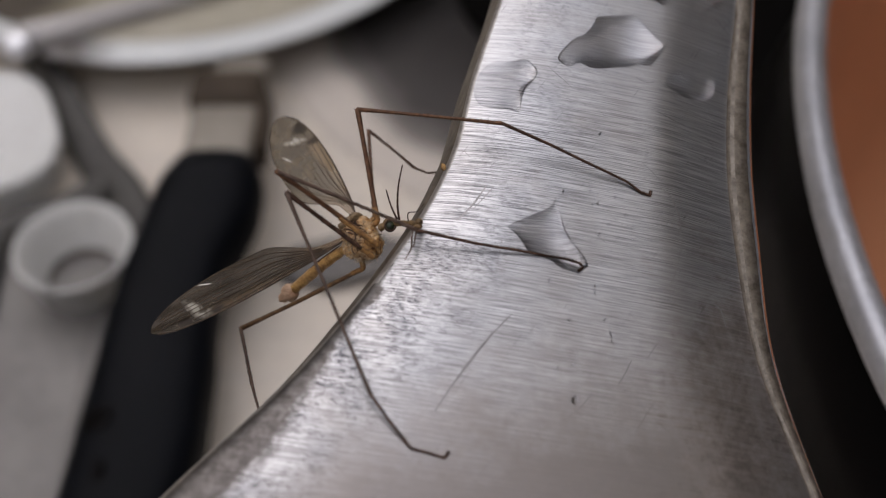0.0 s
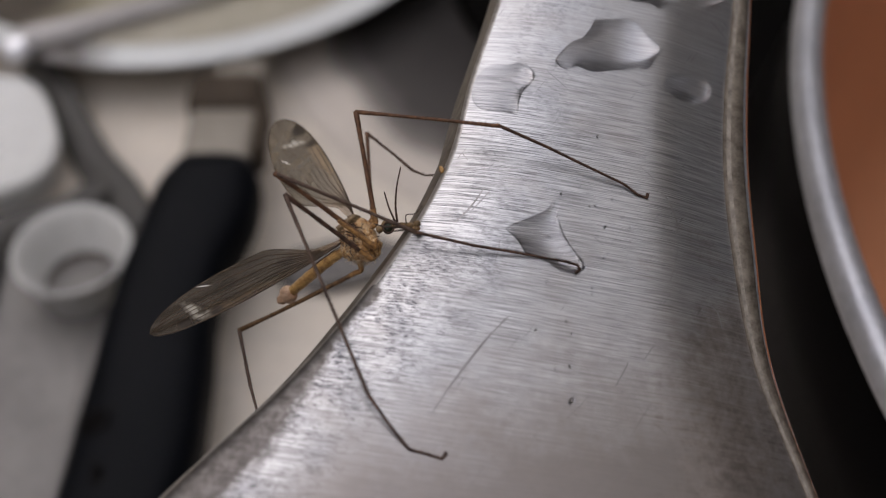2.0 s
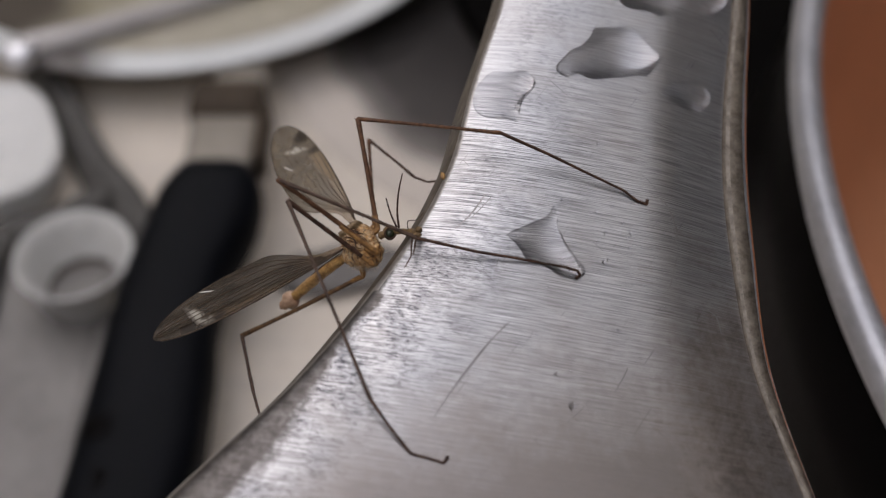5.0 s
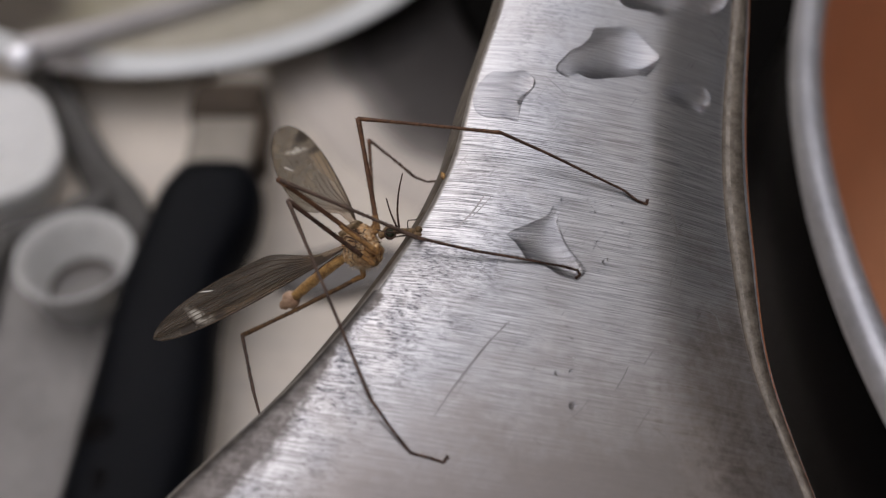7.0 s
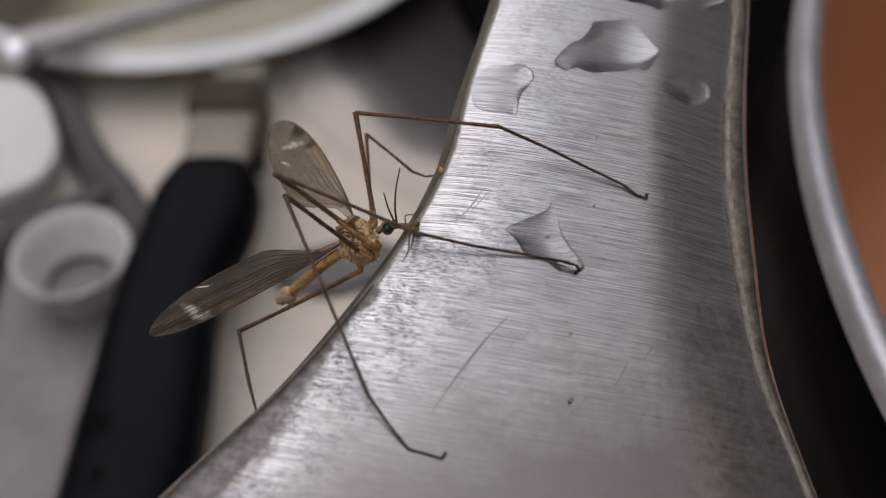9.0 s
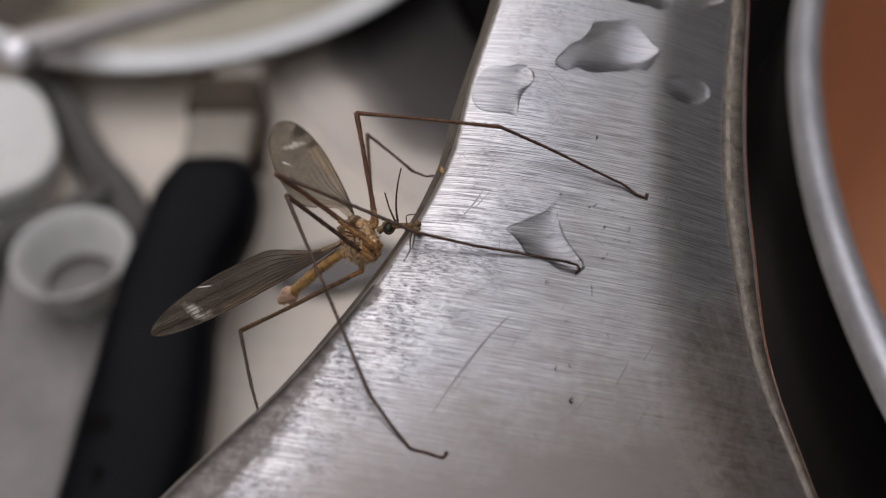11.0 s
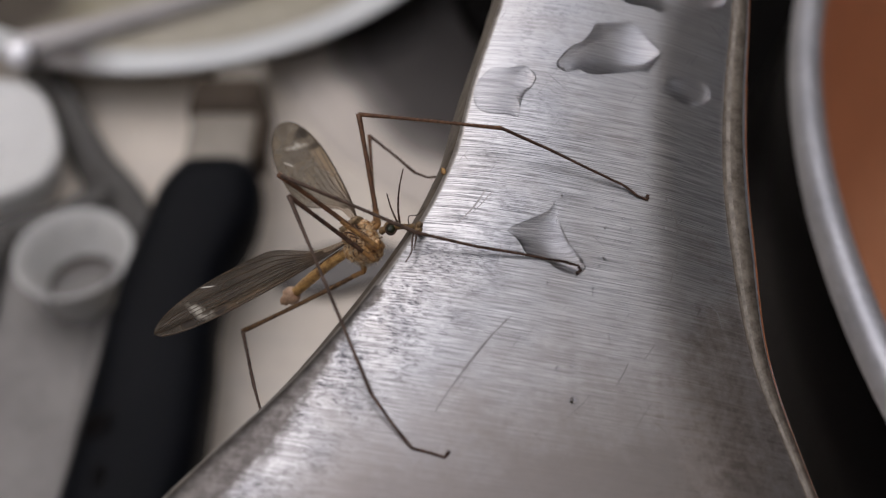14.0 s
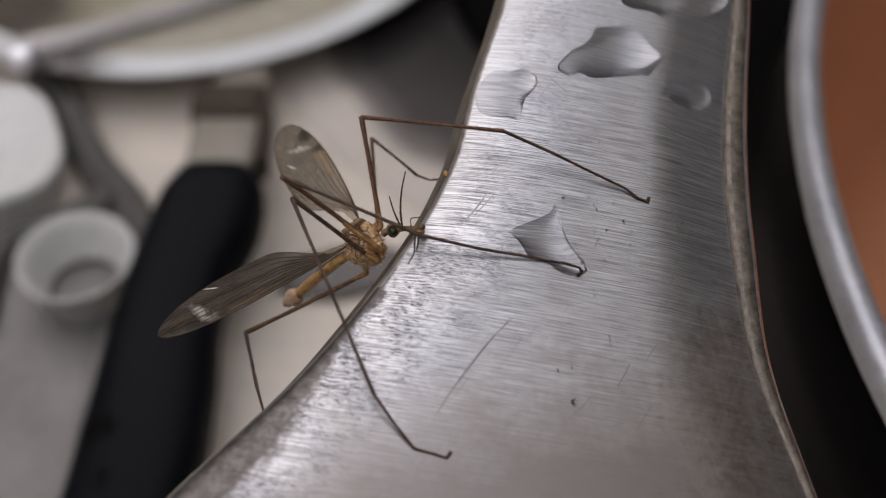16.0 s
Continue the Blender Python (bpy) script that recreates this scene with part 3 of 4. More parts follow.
water_patch([(12.1, 18.8), (12.2, 19.4), (13.0, 20.3), (13.9, 21.2), (15.0, 21.7), (16.0, 22.9), (16.5, 23.7), (17.8, 23.8), (19.3, 23.9), (20.0, 24.0), (20.8, 23.4), (21.4, 22.5), (22.0, 21.7), (22.6, 21.1), 
             (22.8, 20.4), (22.2, 19.6), (21.7, 18.9), (21.1, 18.3), (20.2, 18.5), (18.9, 18.2), (17.5, 18.1), (16.3, 17.9), (15.2, 18.0), (14.1, 18.5), (13.2, 18.1), (12.5, 18.4)],
            2.1, (1.6, 0.2), "large clear water drop spread on the brushed steel handle", 0.03)
water_patch([(4.2, 17.0), (5.1, 18.3), (6.1, 19.0), (7.7, 18.8), (8.9, 19.0), (9.6, 18.3), (10.0, 17.6), (9.6, 16.7), (8.7, 15.7), (8.3, 14.7), (7.9, 13.3), (7.0, 13.6), (5.7, 13.8), (4.4, 14.3), (3.9, 15.8)],
            1.0, (6.0, 0.0), "shallow pool of water drawn to the handle's edge", 0.004)
water_patch([(5.8, 1.6), (6.4, 1.1), (7.0, 0.3), (7.4, -0.6), (8.3, -1.2), (9.3, -1.5), (10.0, -2.1), (10.7, -2.5), (11.7, -2.7), (12.5, -2.5), (12.8, -2.1), (12.6, -1.4), (12.0, -0.5), (11.5, 0.3),
             (11.1, 1.4), (10.9, 2.4), (10.8, 3.4), (11.1, 3.9), (10.5, 4.5), (10.0, 3.6), (9.0, 3.1), (7.6, 2.5), (6.6, 2.1)], 1.45, (1.8, -1.6), "three-cornered water drop wetting the insect's foot", 0.015)
water_patch([(22.3, 16.4), (23.0, 17.3), (23.9, 18.1), (25.6, 18.3), (27.0, 18.1), (27.8, 17.4), (27.9, 16.5), (27.3, 15.6), (26.3, 15.1), (24.9, 15.2), (23.6, 15.6)], 0.95, (1.6, 0.4),
            "small flat oval water drop on the shaded side of the handle", 0.03)
water_patch([(19.2, 27.3), (19.7, 26.5), (20.6, 26.1), (21.8, 26.0), (22.7, 25.7), (23.3, 25.2), (24.1, 25.7), (25.6, 26.1), (27.3, 26.1), (29.0, 26.0), (30.2, 26.5), (31.2, 27.5), (31.2, 29.1), (25.6, 30.9), (21.2, 29.7)],
            2.6, (0.6, 0.0), "wide water drop farther up the handle")


def droplets():
    """Tiny beads left by the wet, one mesh."""
    rng = random.Random(4)
    bm = bmesh.new()
    spots = [(13.9, -7.2, 0.11), (15.3, -7.5, 0.11), (14.2, -8.4, 0.09), (17.2, 0.3, 0.10), (9.3, -11.4, 0.12), (10.5, -14.3, 0.24), (13.8, 5.1, 0.08), (14.1, -1.9, 0.08),
             (17.1, -2.3, 0.09), (7.4, -10.9, 0.09), (7.1, -11.6, 0.08), (13.9, 3.8, 0.08), (14.7, -1.3, 0.09), (9.1, 0.4, 0.07), (9.8, -0.4, 0.07)]
    spots += [(9.55, -1.03, 0.1), (10.17, -1.63, 0.14), (10.69, -2.11, 0.12), (11.38, -2.49, 0.15), (12.21, -1.47, 0.11), (8.97, -1.68, 0.08), (12.66, -2.12, 0.09), (8.28, -1.35, 0.07), (-3.23, 0.08, 0.1), (-1.92, 0.62, 0.12), (-1.41, 0.79, 0.08)]
    for _ in range(80):
        spots.append((rng.gauss(13.8, 3.2), rng.gauss(-2.5, 6.0), rng.choice((0.05, 0.06, 0.07, 0.08, 0.10, 0.12))))
    for x, y, r in spots:
        r *= 1.8
        made = bmesh.ops.create_uvsphere(bm, u_segments=10, v_segments=6, radius=1.0)["verts"]
        for v in made:
            v.co = Vector((x + v.co.x * r, y + v.co.y * r * 0.85, face_z(x, y) + v.co.z * r * 0.95))
    tagged(part("droplets", in_metres(bm), BEAD, m=FACE), "scattered tiny water beads on the brushed steel", "droplets", kind="stuff")


droplets()


# ---------------------------------------------------------------- the crane fly, in the handle's space, millimetres
def chitin(name, dark, light, scale, rough=0.45, bump=0.00004, **more):
    m = Mat(name, dark, rough, 0.0, **more)
    a = m.noise(scale, 5, 0.6)
    b = m.noise(scale * 5, 3, 0.6)
    tone = m.ramp(a, (0.32, dark), (0.62, light))
    m.to("Base Color", m.mix(m.ramp(b, (0.35, 0.5), (0.6, 0.0)), tone, [c * 0.45 for c in dark]))
    m.bump(b, bump, 0.8)
    return m.m


def thorax_material():
    m = Mat("thorax_chitin", (0.5, 0.3, 0.1), 0.33)
    cells = m.node("ShaderNodeTexVoronoi", Scale=1500.0)
    cells.feature = "DISTANCE_TO_EDGE"
    warp = m.node("ShaderNodeVectorMath")
    warp.operation = "ADD"
    m.t.links.new(m.co, warp.inputs[0])
    fine = m.node("ShaderNodeTexNoise", Scale=2200.0, Detail=3.0)
    shift = m.node("ShaderNodeVectorMath")
    shift.operation = "SCALE"
    shift.inputs["Scale"].default_value = 0.0009
    m.t.links.new(fine.outputs["Color"], shift.inputs[0])
    m.t.links.new(shift.outputs[0], warp.inputs[1])
    m.t.links.new(warp.outputs[0], cells.inputs["Vector"])
    patches = m.noise(2900, 5, 0.65)
    grain = m.noise(8000, 3, 0.6)
    tone = m.ramp(patches, (0.40, (0.13, 0.050, 0.018)), (0.47, (0.50, 0.26, 0.092)), (0.53, (0.70, 0.42, 0.165)), (0.60, (0.84, 0.63, 0.40)))
    tone = m.mix(m.ramp(cells.outputs["Distance"], (0.01, 0.85), (0.08, 0.0)), tone, (0.085, 0.026, 0.012))
    tone = m.mix(m.ramp(grain, (0.38, 0.55), (0.50, 0.0)), tone, (0.11, 0.06, 0.028))
    m.to("Base Color", tone)
    m.bump(cells.outputs["Distance"], 0.00003, 0.6)
    m.bump(grain, 0.000015, 0.8)
    return m.m


THORAX = thorax_material()
COXA = chitin("coxa_chitin", (0.12, 0.048, 0.016), (0.50, 0.265, 0.085), 2200, 0.45, 0.00012)
SCUTUM = chitin("scutum_chitin", (0.080, 0.050, 0.028), (0.36, 0.25, 0.135), 2200, 0.5, 0.00006)
ABDOMEN = chitin("abdomen_chitin", (0.19, 0.085, 0.027), (0.60, 0.36, 0.125), 1700, 0.4, 0.00004)
ABDOMEN_END = chitin("abdomen_end", (0.36, 0.19, 0.105), (0.60, 0.42, 0.29), 700, 0.5, 0.00005)
LEG_BROWN = chitin("leg_brown", (0.052, 0.023, 0.012), (0.185, 0.088, 0.043), 1700, 0.5, 0.00003, Specular_IOR_Level=0.3)
LEG_AMBER = chitin("leg_amber", (0.060, 0.031, 0.014), (0.22, 0.12, 0.052), 1700, 0.45, 0.00003, Specular_IOR_Level=0.3)
LEG_DARK = chitin("leg_dark", (0.026, 0.014, 0.010), (0.105, 0.055, 0.036), 1500, 0.55, 0.00002, Specular_IOR_Level=0.25)
LEG_GREY = chitin("leg_grey", (0.042, 0.026, 0.020), (0.13, 0.085, 0.063), 1300, 0.55, 0.00002, Specular_IOR_Level=0.25)
EYE = chitin("compound_eye", (0.006, 0.008, 0.004), (0.022, 0.030, 0.012), 4000, 0.32, 0.00001, Specular_IOR_Level=0.3)
HEAD = chitin("head_chitin", (0.075, 0.045, 0.02), (0.28, 0.17, 0.07), 1600, 0.5, 0.00006)
PALE_HAIR = chitin("pale_hair", (0.46, 0.33, 0.19), (0.78, 0.64, 0.44), 900, 0.4, 0.0)
VEIN = chitin("vein_brown", (0.030, 0.017, 0.008), (0.085, 0.050, 0.024), 900, 0.5, 0.00001)


def wing_material(name, k, thin, thick, cover, broad):
    """A thin smoky membrane with a dark spot and a pale band across it; x runs along the wing."""
    m = Mat(name, (0.2, 0.16, 0.11), 0.4, 0.0, Specular_IOR_Level=0.2)
    sep = m.t.nodes.new("ShaderNodeSeparateXYZ")
    m.t.links.new(m.co, sep.inputs[0])
    x, y = m.math("DIVIDE", sep.outputs[0], k), sep.outputs[1]
    cloud = m.noise(420, 4, 0.6)
    fine = m.noise(3500, 2)
    base = m.ramp(cloud, (0.3, thin), (0.7, thick))
    lead = m.math("MULTIPLY", m.ramp(m.math("MULTIPLY", y, 500.0 / broad), (0.10, 0.0), (0.24, 0.75)), m.ramp(m.math("DIVIDE", x, 0.0193), (0.62, 1.0), (0.72, 0.0)))
    base = m.mix(lead, base, (thick[0] * 1.6, thick[1] * 1.4, thick[2] * 1.15))
    base = m.mix(m.ramp(m.math("DIVIDE", x, 0.0193), (0.04, 0.85), (0.30, 0.0)), base, (0.25, 0.145, 0.062))
    warped = m.math("ADD", x, m.math("MULTIPLY", m.math("SUBTRACT", cloud, 0.5), 0.0022))
    across = m.math("ADD", warped, m.math("MULTIPLY", y, 0.6))

    def bump_at(value, centre, half):
        d = m.math("DIVIDE", m.math("ABSOLUTE", m.math("SUBTRACT", value, centre)), half)
        return m.math("MAXIMUM", m.math("SUBTRACT", 1.0, d), 0.0)

    band = m.math("MULTIPLY", bump_at(across, 0.0146, 0.0007), bump_at(y, -0.0001, 0.0013))
    spot = m.math("MULTIPLY", bump_at(warped, 0.0131, 0.0007), bump_at(y, 0.0007 * broad, 0.0005 * broad))
    spot2 = m.math("MULTIPLY", bump_at(warped, 0.0160, 0.0010), bump_at(y, 0.0006 * broad, 0.0006 * broad))
    tone = m.mix(m.math("MINIMUM", m.math("MULTIPLY", m.math("MULTIPLY", band, 1.6), m.ramp(m.noise(1500, 3), (0.40, 0.1), (0.58, 1.0))), 0.7), base, (0.60, 0.56, 0.48))
    # A thin white highlight is painted into the colour near the rear edge.
    slant = m.math("ADD", y, m.math("MULTIPLY", m.math("SUBTRACT", x, 0.0130), 0.36))
    glint = m.math("MINIMUM", m.math("MULTIPLY", m.math("MULTIPLY", bump_at(x, 0.0131, 0.0008), bump_at(slant, -0.00175, 0.00007)), 2.2), 0.9)
    tone = m.mix(glint, tone, (0.86, 0.85, 0.82))
    dark = m.math("MINIMUM", m.math("MULTIPLY", m.math("MAXIMUM", spot, spot2), 2.0), 0.85)
    tone = m.mix(dark, tone, (0.022, 0.015, 0.010))
    m.to("Base Color", tone)
    m.bump(fine, 0.00002, 0.9)
    alpha = m.math("ADD", m.math("MULTIPLY", cloud, 0.30), cover)
    alpha = m.math("ADD", alpha, m.math("MULTIPLY", m.math("MAXIMUM", m.math("MAXIMUM", band, glint), dark), 0.3))
    m.to("Alpha", m.math("MULTIPLY", alpha, m.ramp(m.math("DIVIDE", x, 0.0193), (0.10, 0.62), (0.5, 1.0))))
    return m.m



fly = tagged(new("crane_fly"), "slender brown crane fly with spread smoky wings on the handle", "crane fly")
fly.matrix_basis = FACE


def bug(name, bm, material, parent=None, label=""):
    return part(name, in_metres(bm), material, parent or fly, label)


BODY = Vector((-6.75, 3.2, -6.9))
UPWARD = Vector((-2.3, 4.6, -0.9)).normalized()     # towards the back of the thorax
FORWARD = Vector((2.2, 1.0, 1.5)).normalized()
FORWARD = (FORWARD - UPWARD * FORWARD.dot(UPWARD)).normalized()
SIDE = UPWARD.cross(FORWARD)

NEAR = 1 if SIDE.z > 0 else -1


def thorax():
    bm = bmesh.new()
    blob(bm, BODY, (FORWARD * 1.80, SIDE * 1.48, UPWARD * 2.1), 0.05, 3, 44, 32)
    blob(bm, BODY - UPWARD * 1.25 + FORWARD * 0.35, (FORWARD * 1.35, SIDE * 1.35, UPWARD * 1.25), 0.12, 8, 32, 24)
    blob(bm, BODY + UPWARD * 0.9 + FORWARD * 0.9, (FORWARD * 0.9, SIDE * 1.0, UPWARD * 0.9), 0.2, 5)
    blob(bm, BODY - UPWARD * 0.2 - FORWARD * 1.2, (FORWARD * 0.8, SIDE * 1.0, UPWARD * 1.1), 0.2, 6)
    ob = bug("thorax", bm, THORAX, label="orange-brown thorax with dark seams")
    cap = bmesh.new()
    for k, w in ((-0.55, 0.7), (0.1, 0.8), (0.75, 0.6)):
        blob(cap, BODY + UPWARD * 1.68 + FORWARD * (k + 0.1) + SIDE * 0.45 * NEAR, (FORWARD * w, SIDE * 0.95, UPWARD * 0.50), 0.2, k * 9)
    bug("scutum", cap, SCUTUM, ob, "greyish ridged back plate")
    seams = bmesh.new()
    for a, b in (((0.9, 1.25), (-0.2, -0.9)), ((-0.6, 1.2), (0.9, -0.3)), ((0.3, 1.45), (1.2, 0.2)), ((-1.2, 0.5), (0.4, -1.3))):
        pts = []
        for i in range(9):
            t = i / 8
            f, u = a[0] + (b[0] - a[0]) * t, a[1] + (b[1] - a[1]) * t + 0.15 * math.sin(t * 7)
            s = max(0.0, 1 - (f / 1.78) ** 2 - (u / 2.03) ** 2) ** 0.5 * 1.62
            pts.append(BODY + FORWARD * f + UPWARD * u + SIDE * s * NEAR)
        tube(pts, [0.05, 0.07, 0.04], 6, seams)
    rng = random.Random(2)
    for _ in range(44):
        f0, u0, turn, bend = rng.uniform(-1.2, 1.3), rng.uniform(-1.5, 1.5), rng.uniform(0, math.pi), rng.uniform(-1.2, 1.2)
        pts = []
        for i in range(7):
            k = i * 0.13
            f, u = f0 + k * math.cos(turn + bend * k), u0 + k * math.sin(turn + bend * k)
            s = max(0.02, 1 - (f / 1.80) ** 2 - (u / 2.12) ** 2) ** 0.5 * 1.50
            pts.append(BODY + FORWARD * f + UPWARD * u + SIDE * s * NEAR)
        tube(pts, [0.02, 0.05, 0.02], 5, seams)
    bug("seam", seams, LEG_DARK, ob)
    hair = bmesh.new()
    for _ in range(2000):
        d = Vector((rng.gauss(0, 1), rng.gauss(0, 1), rng.gauss(0, 1))).normalized()
        p = BODY - UPWARD * 0.3 + FORWARD * d.x * 1.72 + SIDE * d.y * 1.46 + UPWARD * d.z * 2.05
        q = p + (FORWARD * d.x + SIDE * d.y + UPWARD * d.z) * rng.uniform(0.05, 0.32) + Vector((rng.gauss(0, 0.18), rng.gauss(0, 0.18), rng.gauss(0, 0.18)))
        tube([p, (p + q) / 2 + Vector((0, 0, 0.03)), q], [0.015, 0.012, 0.005], 3, hair)
    tagged(bug("hair", hair, PALE_HAIR, ob, "short pale hairs"), kind="stuff")


thorax()


def abdomen():
    a, b = Vector((-7.6, 2.75, -7.6)), Vector((-13.15, 0.45, -14.2))
    d = b - a
    pts, rad = [], []
    n = 64
    for i in range(n + 1):
        t = i / n
        pts.append(a + d * t + Vector((0, 0.25 * math.sin(t * 3.1), 0.1 * math.sin(t * 6))))
        seg = abs(math.sin(t * math.pi * 7)) ** 0.35
        rad.append((0.43 + 0.10 * math.sin(t * 3.1) + 0.05 * t) * (0.84 + 0.16 * seg))
    rad[0], rad[-1] = 0.5, 0.55
    ob = bug("abdomen", tube(pts, rad, 20), ABDOMEN, label="slim yellow-orange ringed abdomen")
    bm = bmesh.new()
    u = d.normalized()
    s = u.orthogonal().normalized()
    w = u.cross(s)
    blob(bm, b + u * 0.1, (u * 0.8, s * 0.92, w * 0.92), 0.15, 4)
    blob(bm, b + u * 0.75 + s * 0.35, (u * 0.6, s * 0.45, w * 0.5), 0.25, 9)
    blob(bm, b + u * 0.75 - s * 0.35, (u * 0.6, s * 0.45, w * 0.5), 0.25, 2)
    bug("abdomen_tip", bm, ABDOMEN_END, ob, "swollen pinkish tip")
    stripe = bmesh.new()
    line = [p + Vector((-0.46, 0.55, 0.69)) * 0.60 for p in pts[4:40]]
    tube(line, [0.05, 0.12, 0.09, 0.13, 0.05], 6, stripe, 0.5)
    bug("stripe", stripe, LEG_DARK, ob, "dark brown stripe")


abdomen()


def head():
    bm = bmesh.new()
    c = Vector((-4.15, 3.95, -5.0))
    blob(bm, c, (Vector((0.62, 0, 0.1)), Vector((0, 0.55, 0)), Vector((0, 0, 0.6))), 0.1, 3)
    tube(spline([(-5.0, 3.7, -5.5), (-4.6, 3.8, -5.2), c], 4), [0.40, 0.32, 0.40], 12, bm)
    ob = bug("head", bm, HEAD, label="small brown head with a long snout")
    for e in (Vector((-4.2, 3.30, -4.25)), Vector((-4.1, 4.2, -5.35))):
        eye = blob(bmesh.new(), e, (Vector((0.52, 0, 0)), Vector((0, 0.52, 0)), Vector((0, 0, 0.52))), 0.0, 0, 24, 16)
        bug("eye", eye, EYE, ob, "glossy dark green compound eye")
    c = Vector((-4.2, 3.30, -4.25))
    ring = [c + Vector((0.50 * math.cos(k * math.pi / 12), 0.50 * math.sin(k * math.pi / 12), 0.30)) for k in range(25)]
    bug("orbit", tube(ring, [0.085, 0.085], 6), LEG_DARK, ob, "dark ring round the eye")
    snout = tube(spline([(-3.99, 3.68, -4.6), (-3.33, 3.3, -3.4), (-2.63, 2.72, -2), (-2.1, 2.19, -1)], 5), [0.34, 0.27, 0.26, 0.24, 0.30, 0.22], 12)
    blob(snout, (-1.97, 2.37, -0.75), (Vector((0.35, 0, 0)), Vector((0, 0.3, 0)), Vector((0, 0, 0.3))), 0.3, 4, 12, 9)
    blob(snout, (-2.08, 1.91, -0.85), (Vector((0.4, 0, 0)), Vector((0, 0.22, 0)), Vector((0, 0, 0.25))), 0.3, 7, 12, 9)
    bug("snout", snout, HEAD, ob, "yellow-brown snout reaching the steel")
    for pts in (ANTENNAE):
        ctl = spline(pts, 10)
        beads = [0.075 + 0.03 * abs(math.sin(i * 0.95)) for i in range(len(ctl))]
        bug("antenna", tube(ctl, [b * (1.2 - 0.6 * i / len(beads)) for i, b in enumerate(beads)], 7), LEG_DARK, ob, "thin dark beaded antenna")
    for k, pts in enumerate(PALPS):
        base = Vector(pts[0])
        ctl = [q - base for q in spline(pts, 6)]
        palp = bug("palp", tube(ctl, [r * (0.55 if k == 2 else 1.0) for r in (0.10, 0.085, 0.09, 0.07, 0.05)], 7), LEG_GREY, ob, "fine bent feeler below the snout")
        palp.location = base * MM
        if k < 2:
            tapping.append((palp, base * MM, (-78, -66)[k]))


tapping = []
ANTENNAE = [[(-3.31, 4.04, -4.37), (-3.52, 5.22, -3.4), (-3.47, 6.66, -2.27), (-3.11, 8.33, -1.56)], [(-3.46, 4.3, -4.84), (-3.98, 5.75, -4.89), (-4.31, 7.52, -5.33)]]
PALPS = [[(-2.44, 1.95, -1.2), (-2.72, 0.72, -0.6), (-2.85, -0.36, -0.3), (-3.42, -1.35, -0.5)], [(-2.16, 1.87, -1), (-2.43, 0.68, -0.5), (-2.63, -0.22, -0.4)], [(-2.8, 2.86, -1.8), (-2.84, 3.38, -1.2), (-2.08, 3.33, -0.7), (-1.5, 4.01, -0.6)]]
head()


def leg(hip, knee, ankle, foot, mats, thick, bow=0.0, reach=1.3):
    """Coxa at the hip, then thigh, shin and a jointed foot."""
    hip, knee, ankle = Vector(hip), Vector(knee), Vector(ankle)
    d = (knee - hip).normalized()
    root = bug("leg", tube(spline([BODY.lerp(hip, 0.3), BODY.lerp(hip, 0.75), hip, hip + d * reach * 0.4, hip + d * reach], 4), [0.30, 0.29, 0.25, thick * 1.12, thick * 1.03], 12), COXA, label="long thin jointed leg")
    side = Vector((d.y, -d.x, 0.2)) * bow
    thigh = [hip.lerp(knee, t) + side * math.sin(math.pi * t) for t in np.linspace(0.02, 1, 16)]
    bug("thigh", tube(thigh, [thick * 0.85, thick, thick * 0.95, thick * 0.9, thick * 1.2], 9), mats[0], root)
    e = (ankle - knee)
    shin = [knee + e * t + Vector((0, 0, 0.08)) * math.sin(math.pi * t) for t in np.linspace(0, 1, 18)]
    bug("shin", tube(shin, [thick * 0.95, thick * 0.72, thick * 0.66, thick * 0.66, thick * 0.85], 9), mats[1], root)
    pts = [ankle] + [Vector(p) for p in foot]
    path = []
    for a, b in zip(pts, pts[1:]):
        path += [a.lerp(b, t) for t in np.linspace(0, 1, 7)[:-1]]
    path.append(pts[-1])
    bug("foot", tube(path, [thick * 0.72, thick * 0.58, thick * 0.5, thick * 0.5, thick * 0.6], 8), mats[2], root)
    rng = random.Random(round(hip.x * 100))
    down = bmesh.new()
    for line, count, r in ((thigh, 260, thick), (shin, 240, thick * 0.7), (path, 120, thick * 0.5)):
        for _ in range(count):
            k = rng.uniform(0, len(line) - 1.001)
            i = int(k)
            p = Vector(line[i]).lerp(Vector(line[i + 1]), k - i)
            ahead = (Vector(line[i + 1]) - Vector(line[i])).normalized()
            out = Vector((rng.gauss(0, 1), rng.gauss(0, 1), rng.gauss(0, 1)))
            out = (out - ahead * out.dot(ahead)).normalized()
            p = p + out * r * 0.9
            tube([p, p + out * 0.07 + ahead * 0.08, p + out * 0.10 + ahead * 0.17], [0.016, 0.012, 0.005], 3, down)
    tagged(bug("bristles", down, LEG_DARK if rng.random() < 0.5 else LEG_BROWN, root, "fine short bristles"), kind="stuff")


def on_face(x, y, up=0.09):
    return (x, y, face_z(x, y) + up)


